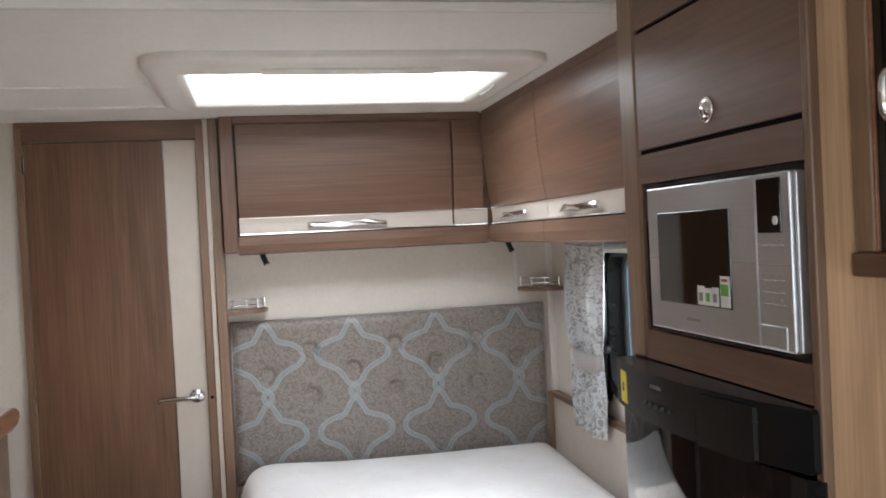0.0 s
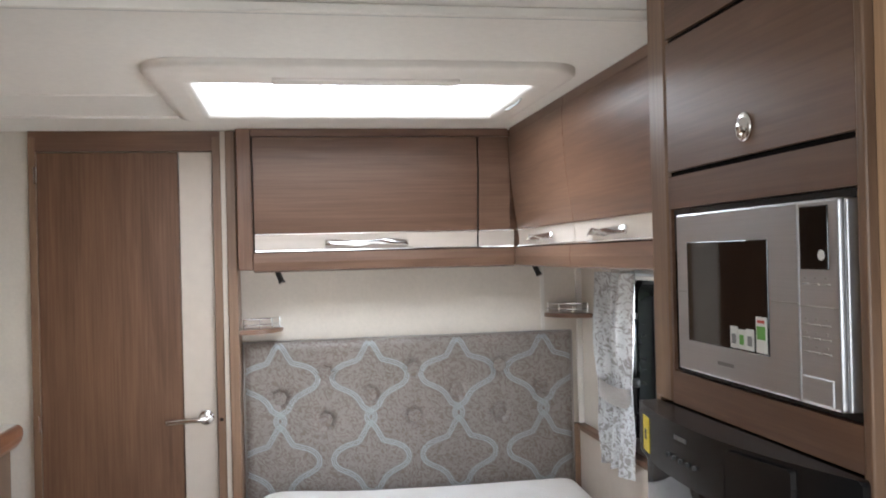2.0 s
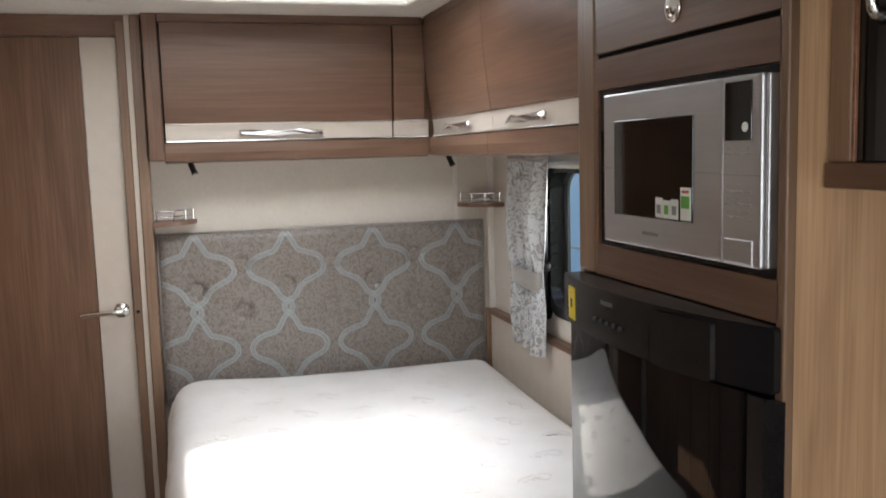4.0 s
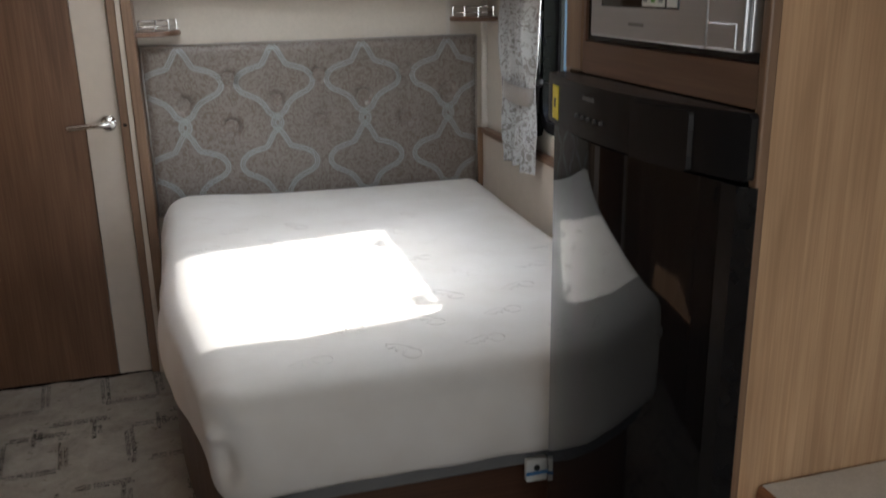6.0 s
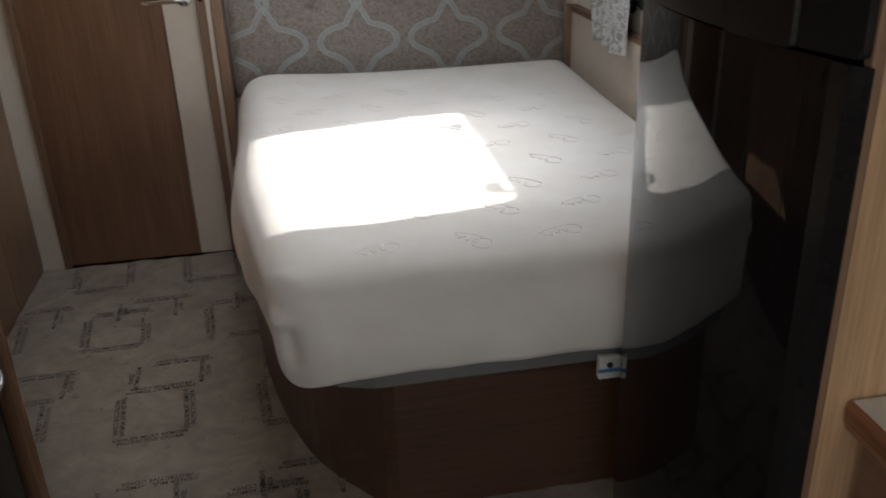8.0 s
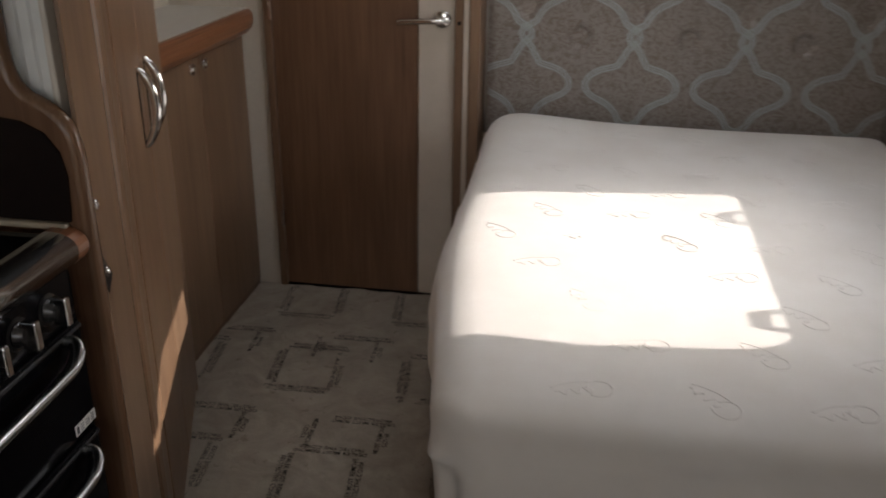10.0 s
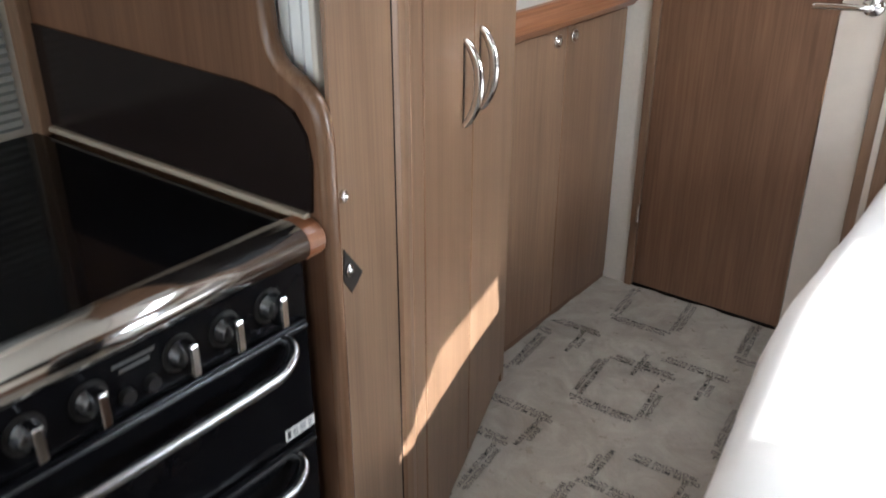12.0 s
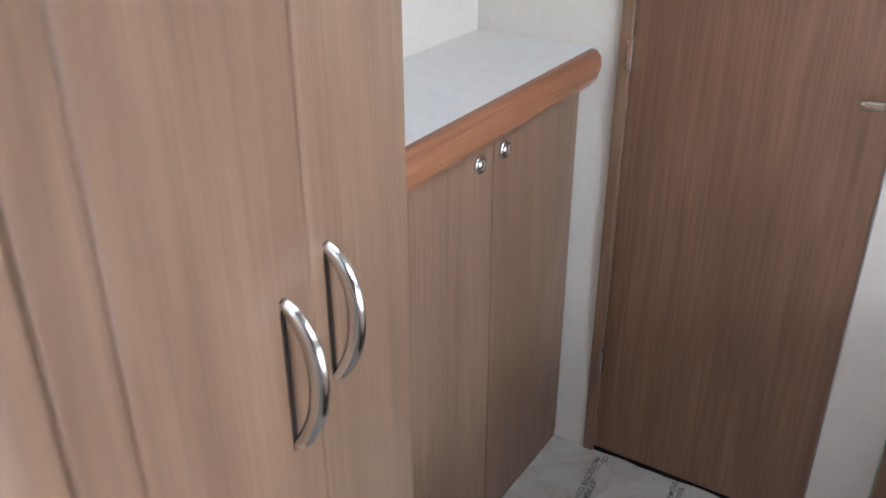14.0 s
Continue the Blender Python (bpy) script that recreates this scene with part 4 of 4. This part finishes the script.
part("maker_mark", prism([(FX - 0.0375 - 1.1 * bulge(y), y) for y in (1.50, 1.54)] + [(FX - 0.034, 1.54), (FX - 0.034, 1.50)], "z", 1.180, 1.186), "faint_ink", fr)
part("plinth", box(FX - 0.01, FX + 0.02, 1.186, 1.744, 0.012, 0.055), "black_plastic", fr)

# ---- chest of drawers and glazed cupboard beside the fridge ----
chest = thing("chest_of_drawers", "low wood chest with pale top and reddish edging beside the fridge", "chest")
part("body", box(0.704, XR, 0.30, FY0 - 0.003, 0, 0.659, 0.002), "wood_z", chest)
part("worktop", box(0.677, XR, 0.30, FY0 - 0.003, 0.660, 0.682, 0.002), "worktop", chest, "pale laminate top")
part("nose", prism([(0.6765, 0.6815), (0.672, 0.679), (0.669, 0.668), (0.670, 0.652), (0.676, 0.638), (0.693, 0.633), (0.693, 0.6595), (0.6765, 0.6595)], "y", 0.30, FY0 - 0.003, 0.001), "nose", chest, "reddish wood edging")
for z0, z1 in ((0.470, 0.624), (0.277, 0.462), (0.09, 0.269)):
    dr = part("drawer_front", box(0.690, 0.705, 0.32, FY0 - 0.02, z0, z1, 0.003), "wood_y", chest)
    part("push_knob", lathe((0.690, 1.064, z1 - 0.045), (-1, 0, 0), [(0, 0.018), (0.004, 0.018), (0.006, 0.014), (0.003, 0.010), (0.008, 0.009)], 20), "chrome", dr, smooth=True)

cup = thing("glazed_cupboard", "brown wood wall cupboard with a glass door over the chest", "cupboard")
part("body", box(0.710, XR, 0.35, FY0 - 0.003, 1.357, CEIL, 0.002), "wood_z", cup)
part("bottom_rail", box(0.676, 0.712, 0.35, FY0 - 0.003, 1.357, 1.387, 0.003), "wood_y", cup)
part("stile", box(0.682, 0.712, FY0 - 0.038, FY0 - 0.004, 1.387, CEIL, 0.003), "wood_z", cup)
gd = part("glass_door", box(0.688, 0.694, 0.40, FY0 - 0.042, 1.388, 1.86, 0.001), "black_glass", cup, "dark tinted glass door")
part("gold_edge", box(0.684, 0.698, FY0 - 0.0425, FY0 - 0.038, 1.388, 1.86, 0.001), "nose", gd)
part("handle", tube(spline([(0.688, FY0 - 0.081, 1.604), (0.670, FY0 - 0.081, 1.594), (0.670, FY0 - 0.081, 1.553), (0.688, FY0 - 0.081, 1.543)], 4), 0.006, 10), "chrome", gd, smooth=True)

# ---- wardrobe with a slanting front ----
P0, U2 = Vector((-0.519, 1.844, 0)), Vector((-0.349, 0.937, 0)).normalized()
N2 = Vector((U2.y, -U2.x, 0))


def slant_box(s0, s1, d0, d1, z0, z1, bev=0.0):
    """A box on the wardrobe's front line: s along it, d outwards."""
    bm = box(s0, s1, d0, d1, z0, z1, bev)
    m = Matrix(((U2.x, N2.x, 0, P0.x), (U2.y, N2.y, 0, P0.y), (0, 0, 1, 0), (0, 0, 0, 1)))
    bm.transform(m)
    return bm


def on_slant(s, d, z):
    return P0 + U2 * s + N2 * d + Vector((0, 0, z))


wr = thing("wardrobe", "tall wood wardrobe with two narrow doors and chrome bow handles", "wardrobe")
a, b = on_slant(0.035, -0.02, 0), on_slant(0.951, -0.02, 0)
part("carcass", prism([(a.x, a.y), (b.x, b.y), (b.x - 0.01, b.y + 0.012), (XL, b.y + 0.012), (XL, a.y)], "z", 0, CEIL), "wood_z", wr)
part("side_board", slant_box(-0.020, 0.184, -0.006, 0.0, 0.0, CEIL, 0.001), "wood_z", wr)
part("shadow_gap", slant_box(0.1845, 0.1920, -0.018, -0.001, 0.0, CEIL), "gap", wr)
lp = [(0.1925, -0.018), (0.1925, -0.004), (0.202, 0.003), (0.224, 0.006), (0.246, 0.004), (0.256, -0.002), (0.256, -0.018)]
bm = prism(lp, "z", 0.0, CEIL)
bm.transform(Matrix(((U2.x, N2.x, 0, P0.x), (U2.y, N2.y, 0, P0.y), (0, 0, 1, 0), (0, 0, 0, 1))))
part("moulding", bm, "wood_z", wr, smooth=False)
part("stile", slant_box(0.2565, 0.312, -0.018, 0.001, 0.0, CEIL, 0.002), "wood_z", wr)
part("stile", slant_box(0.928, 0.951, -0.018, 0.001, 0.0, CEIL, 0.002), "wood_z", wr)
part("plinth", slant_box(0.313, 0.927, -0.018, -0.004, 0.0, 0.035, 0.002), "wood_z", wr)
# Dark sheet for the shade in the wardrobe door joints.
part("shade_backing", slant_box(0.312, 0.928, -0.018, -0.014, 0.036, CEIL), "gap", wr)
for s0, s1, sh in ((0.312, 0.5985, 0.532), (0.6015, 0.926, 0.640)):
    dd = part("door", slant_box(s0, s1, -0.013, 0.003, 0.038, 1.84, 0.003), "wood_z", wr)
    path = spline([on_slant(sh, 0.003, 0.966), on_slant(sh, 0.015, 0.953), on_slant(sh, 0.027, 0.925), on_slant(sh, 0.031, 0.890), on_slant(sh, 0.027, 0.855), on_slant(sh, 0.015, 0.827), on_slant(sh, 0.003, 0.814)], 5)
    grip = part("bow_handle", tube(path, [0.0045 + 0.0025 * math.sin(math.pi * i / (len(path) - 1)) for i in range(len(path))], 12, flat=1.35), "hob_chrome", dd, "chrome bow handle", True)
    part("back_plate", slant_box(sh - 0.004, sh + 0.004, 0.003, 0.0045, 0.812, 0.968, 0.0005), "lamp_black", grip)
kite = prism([(-0.007, 0.822), (0.050, 0.764), (0.012, 0.752), (-0.012, 0.780)], "y", 0.0, 0.0015)
kite.transform(Matrix(((U2.x, N2.x, 0, P0.x), (U2.y, N2.y, 0, P0.y), (0, 0, 1, 0), (0, 0, 0, 1))))
cb = part("cut_out", kite, "lamp_black", wr, "black four-sided cut-out with a chrome catch")
part("catch", lathe(on_slant(0.001, 0.0015, 0.790), N2, [(0, 0.009), (0.004, 0.008), (0.007, 0.004)], 14), "hob_chrome", cb, smooth=True)
part("stud", lathe(on_slant(-0.003, 0.0, 0.892), N2, [(0, 0.008), (0.005, 0.008), (0.007, 0.005), (0.004, 0.003)], 14), "chrome", wr, smooth=True)

# ---- dresser between wardrobe and washroom door ----
DX = -0.907
ds = thing("dresser", "low wood cupboard with pale top and reddish rounded edging", "cupboard")
part("body", box(XL, DX - 0.018, 2.752, DOOR_Y - 0.003, 0, 0.845), "wood_z", ds)
# Dark sheet for the shade between the dresser doors.
part("shade_backing", box(DX - 0.018, DX - 0.014, 2.752, DOOR_Y - 0.003, 0, 0.845), "gap", ds)
for y0, y1, ky in ((2.755, 3.062, 3.017), (3.065, DOOR_Y - 0.008, 3.098)):
    dd = part("door", box(DX - 0.014, DX, y0, y1, 0.025, 0.842, 0.002), "wood_z", ds)
    part("push_knob", lathe((DX, ky, 0.815), (1, 0, 0), [(0, 0.017), (0.004, 0.017), (0.006, 0.013), (0.003, 0.010), (0.007, 0.009)], 20), "chrome", dd, "chrome push-button catch", True)
part("plinth", box(DX - 0.014, DX - 0.003, 2.752, DOOR_Y - 0.008, 0.0, 0.022), "wood_y", ds)
part("worktop", box(XL, DX + 0.022, 2.752, DOOR_Y - 0.003, 0.892, 0.925, 0.001), "worktop", ds, "pale laminate top")
part("nose", prism([(DX + 0.0225, 0.9255), (DX + 0.032, 0.924), (DX + 0.042, 0.913), (DX + 0.044, 0.895), (DX + 0.038, 0.872), (DX + 0.020, 0.852), (DX - 0.01, 0.848), (DX - 0.01, 0.891), (DX + 0.0225, 0.8915)], "y", 2.752, DOOR_Y - 0.014, 0.004), "nose", ds, "reddish rounded wood edging")
pel = thing("ceiling_pelmet", "narrow brown wood pelmet under the ceiling over the dresser", "pelmet", kind="structure")
part("pelmet_board", box(XL, -0.965, 2.76, DOOR_Y - 0.003, 1.845, CEIL, 0.003), "wood_y", pel)

# ---- shaped divider beside the cooker ----
dv = thing("divider_panel", "shaped wood divider with an S-curved front edge and dark splash panel", "divider")
edge = spline([(-0.510, 0.0, 0.0), (-0.510, 0.0, 0.35), (-0.509, 0.0, 0.62), (-0.509, 0.0, 0.80), (-0.509, 0.0, 0.92), (-0.510, 0.0, 0.978), (-0.519, 0.0, 1.010), (-0.541, 0.0, 1.030), (-0.567, 0.0, 1.044), (-0.583, 0.0, 1.066), (-0.590, 0.0, 1.10), (-0.592, 0.0, 1.17), (-0.592, 0.0, 1.30), (-0.592, 0.0, 1.55), (-0.592, 0.0, CEIL)], 6)
pts = [(p.x, p.z) for p in edge] + [(XL, CEIL), (XL, 0.0)]
# Board takes the darker door wood to stand in for shade by the cooker.
part("board", prism([(x - 0.006 if i < len(edge) else x, z) for i, (x, z) in enumerate(pts)], "y", 1.802, 1.828), "door_wood", dv)
part("edging", tube([(p.x - 0.006, 1.815, p.z) for p in edge], 0.0130, 12), "edge_wood", dv, "rounded solid wood edge", True)
dk = [(-1.083, 0.883), (-0.526, 0.883), (-0.521, 0.945), (-0.527, 0.978), (-0.545, 1.003), (-0.575, 1.017), (-0.63, 1.024), (-1.083, 1.036)]
part("splash_panel", prism(dk, "y", 1.7965, 1.8015), "dark_panel", dv, "dark gloss splash panel")
part("seal_strip", box(-1.083, -0.530, 1.7895, 1.8015, 0.873, 0.8815, 0.003), "seal", dv, "pale sealing strip")
part("back_post", box(-1.118, -1.084, 1.780, 1.8015, 0.865, CEIL, 0.003), "wood_z", dv)

pb = thing("folding_screen", "stacked white pleated screen beside the wardrobe", "screen")
part("leading_rail", box(-0.545, -0.536, 1.832, 1.858, 0.90, CEIL - 0.002, 0.003), "white_plastic", pb, "white plastic pull rail")
for k in range(9):
    x = -0.5455 - 0.019 * k
    part("pleat", prism([(x, 1.838), (x - 0.0095, 1.833), (x - 0.0185, 1.838), (x - 0.0185, 1.866), (x - 0.0095, 1.861), (x, 1.866)], "z", 0.90, CEIL - 0.002), "screen_white", pb)

# ---- cooker ----
CX, CY0, CY1 = -0.530, 1.290, 1.784
ck = thing("cooker", "black gas cooker with closed glass lid, chrome rail and chrome knobs", "cooker")
part("case", box(XL + 0.06, CX - 0.004, CY0, CY1, 0.05, 0.852), "black_plastic", ck)
part("glass_lid", box(-1.105, CX - 0.021, CY0, CY1, 0.853, 0.870, 0.003), "hob_glass", ck, "black glass lid")
for hx2, hy2 in ((-1.06, 1.42), (-1.06, 1.66)):
    part("lid_hinge", box(hx2 - 0.020, hx2 + 0.012, hy2 - 0.022, hy2 + 0.022, 0.8705, 0.877, 0.003), "lamp_black", ck)
roll = [(CX - 0.020, 0.878), (CX - 0.010, 0.8785), (CX + 0.002, 0.8775), (CX + 0.012, 0.874), (CX + 0.020, 0.868), (CX + 0.0245, 0.860), (CX + 0.025, 0.851), (CX + 0.022, 0.842), (CX + 0.015, 0.835), (CX + 0.004, 0.831), (CX - 0.006, 0.831), (CX - 0.018, 0.850)]
part("chrome_rail", prism(roll, "y", CY0, CY1 - 0.012), "hob_chrome", ck, "rolled chrome front rail", True)
part("rail_end", prism([(x - 0.001, z - 0.001) for x, z in roll], "y", CY1 - 0.0115, CY1 + 0.0165, 0.002), "nose", ck, "reddish wood end cap")
part("control_panel", box(CX - 0.006, CX + 0.002, CY0, CY1 - 0.006, 0.758, 0.830, 0.002), "hob_enamel", ck)
for y in (1.720, 1.655, 1.594, 1.487, 1.421, 1.358):
    kb = part("knob", lathe((CX + 0.002, y, 0.792), (1, 0, 0), [(0, 0.0165), (0.004, 0.0165), (0.005, 0.0145), (0.014, 0.0135), (0.016, 0.011)], 22), "knob_black", ck, "dark knob with chrome grip", True)
    part("grip", box(CX + 0.010, CX + 0.032, y - 0.0055, y + 0.0055, 0.773, 0.812, 0.002), "hob_chrome", kb)
    part("bezel", lathe((CX + 0.0015, y, 0.792), (1, 0, 0), [(0, 0.022), (0.002, 0.0215)], 22), "lamp_black", kb)
for y in (1.556, 1.526):
    part("button", lathe((CX + 0.002, y, 0.776), (1, 0, 0), [(0, 0.009), (0.008, 0.008)], 14), "lamp_black", ck)
for w, z in ((0.050, 0.811), (0.036, 0.803)):
    part("panel_mark", box(CX + 0.002, CX + 0.0028, 1.541 - w / 2, 1.541 + w / 2, z, z + 0.0045), "faint_ink", ck)


def cooker_door(z0, z1, hz):
    d = part("oven_door", box(CX - 0.006, CX + 0.006, CY0 + 0.004, CY1 - 0.008, z0, z1, 0.003), "hob_enamel", ck, "gloss black oven door")
    part("door_lip", box(CX + 0.0061, CX + 0.010, CY0 + 0.006, CY1 - 0.010, z1 - 0.010, z1 - 0.004, 0.001), "knob_black", d)
    y0, y1 = CY0 + 0.055, CY1 - 0.050
    half = [(CX + 0.005, y1 - 0.004, hz + 0.024), (CX + 0.020, y1 - 0.001, hz + 0.022), (CX + 0.029, y1 - 0.008, hz + 0.014), (CX + 0.034, y1 - 0.030, hz + 0.002), (CX + 0.036, y1 - 0.060, hz), (CX + 0.037, (y0 + y1) / 2 + 0.05, hz)]
    path = spline([(x, y0 + y1 - y, z) for x, y, z in half] + half[::-1], 5)
    n = len(path) - 1
    part("handle", tube(path, [0.0035 + 0.0045 * min(1.0, 5 * min(i, n - i) / n) for i in range(n + 1)], 14, flat=2.0), "bar_chrome", d, "polished chrome bar handle", True)
    return d


up = cooker_door(0.586, 0.751, 0.716)
lo = cooker_door(0.090, 0.578, 0.543)
lab = part("spec_label", box(CX + 0.006, CX + 0.0068, 1.724, 1.774, 0.5925, 0.6085), "label_white", up, "white specification label")
part("label_mark", box(CX + 0.0068, CX + 0.0072, 1.727, 1.732, 0.595, 0.606), "print", lab)
for y, w in ((1.740, 0.008), (1.753, 0.010), (1.766, 0.006)):
    for z in (0.5955, 0.5995, 0.6035):
        part("label_print", box(CX + 0.0068, CX + 0.0072, y - w / 2, y + w / 2, z, z + 0.0018), "grey_ink", lab)

kw = thing("kitchen_blind", "pale grey pleated window blind behind the cooker", "blind")
for k in range(44):
    z = 0.87 + 0.014 * k
    part("slat", prism([(XL + 0.002, z), (XL + 0.008, z + 0.007), (XL + 0.002, z + 0.014)], "y", 0.70, 1.779), "tile_blind", kw)
wt = thing("kitchen_worktop", "pale kitchen worktop behind and beside the cooker", "worktop")
part("back_strip", box(XL, -1.107, CY0, CY1 + 0.012, 0.82, 0.856, 0.002), "black_plastic", wt)
part("top", box(XL, -0.535, 0.2, CY0 - 0.004, 0.83, 0.862, 0.003), "worktop", wt)
part("front", box(XL, -0.555, 0.2, CY0 - 0.004, 0.0, 0.828, 0.002), "wood_z", wt)

# ---- protective floor film with its printed warning ----
film = thing("floor_film", "crinkled clear protective film with black print over the pale floor", "floor covering")
rows2 = []
for j in range(111):
    y = -1.0 + 4.395 * j / 110
    rows2.append([(XL + 0.04 + (2.15) * i / 70, y, 0.004 + 0.004 * noise.noise(Vector((i * 0.31, j * 0.33, 0))) ** 2 * 4 + 0.001 * noise.noise(Vector((i * 0.9, j * 0.9, 4)))) for i in range(71)])
part("sheet", sheet_strip(rows2), "film", film, smooth=True)


def text_mesh(words, size):
    cu = bpy.data.curves.new("words", "FONT")
    cu.body, cu.size, cu.align_x, cu.space_line, cu.offset = words, size, "CENTER", 0.95, 0.00015
    tmp = new("words", cu)
    me = bpy.data.meshes.new_from_object(tmp.evaluated_get(bpy.context.evaluated_depsgraph_get()))
    bpy.data.objects.remove(tmp)
    me.materials.append(M["print"])
    return me


WORDS = text_mesh("DEALER MUST REMOVE\nPROTECTIVE COVER", 0.0178)
SHORT = text_mesh("MUST REMOVE\nCOVER", 0.0178)


def printed(me, x, y, turn):
    ob = new("printed_line", me)
    ob.parent = film
    ob.matrix_basis = pose(x, y, 0.0085, 0, 0, turn)


LATTICE = ((1.445, -0.30, 0), (1.925, -0.49, 1), (2.405, -0.41, 0), (2.885, -0.580, 1), (3.300, -0.682, 2))
for y, x0, kind in LATTICE:
    for k in range(-1, 3):
        x = x0 + 0.370 * k
        if not -0.98 < x < 0.5:
            continue
        printed(WORDS, x, y - 0.118, 2)
        printed(WORDS, x - 0.088, y - 0.010, -84)
        printed(WORDS, x + 0.084, y - 0.004, 96)
        if kind < 2:
            printed(WORDS, x, y + 0.106, 182)
        if kind == 0:
            printed(WORDS, x + 0.040, y + 0.240, 182)
            printed(SHORT, x - 0.076, y + 0.174, -88)
            printed(SHORT, x + 0.112, y + 0.172, 92)
        if kind == 1:
            printed(WORDS, x + 0.116, y + 0.178, 182)
            printed(SHORT, x + 0.172, y + 0.108, 94)
            printed(SHORT, x - 0.004, y + 0.112, 94)
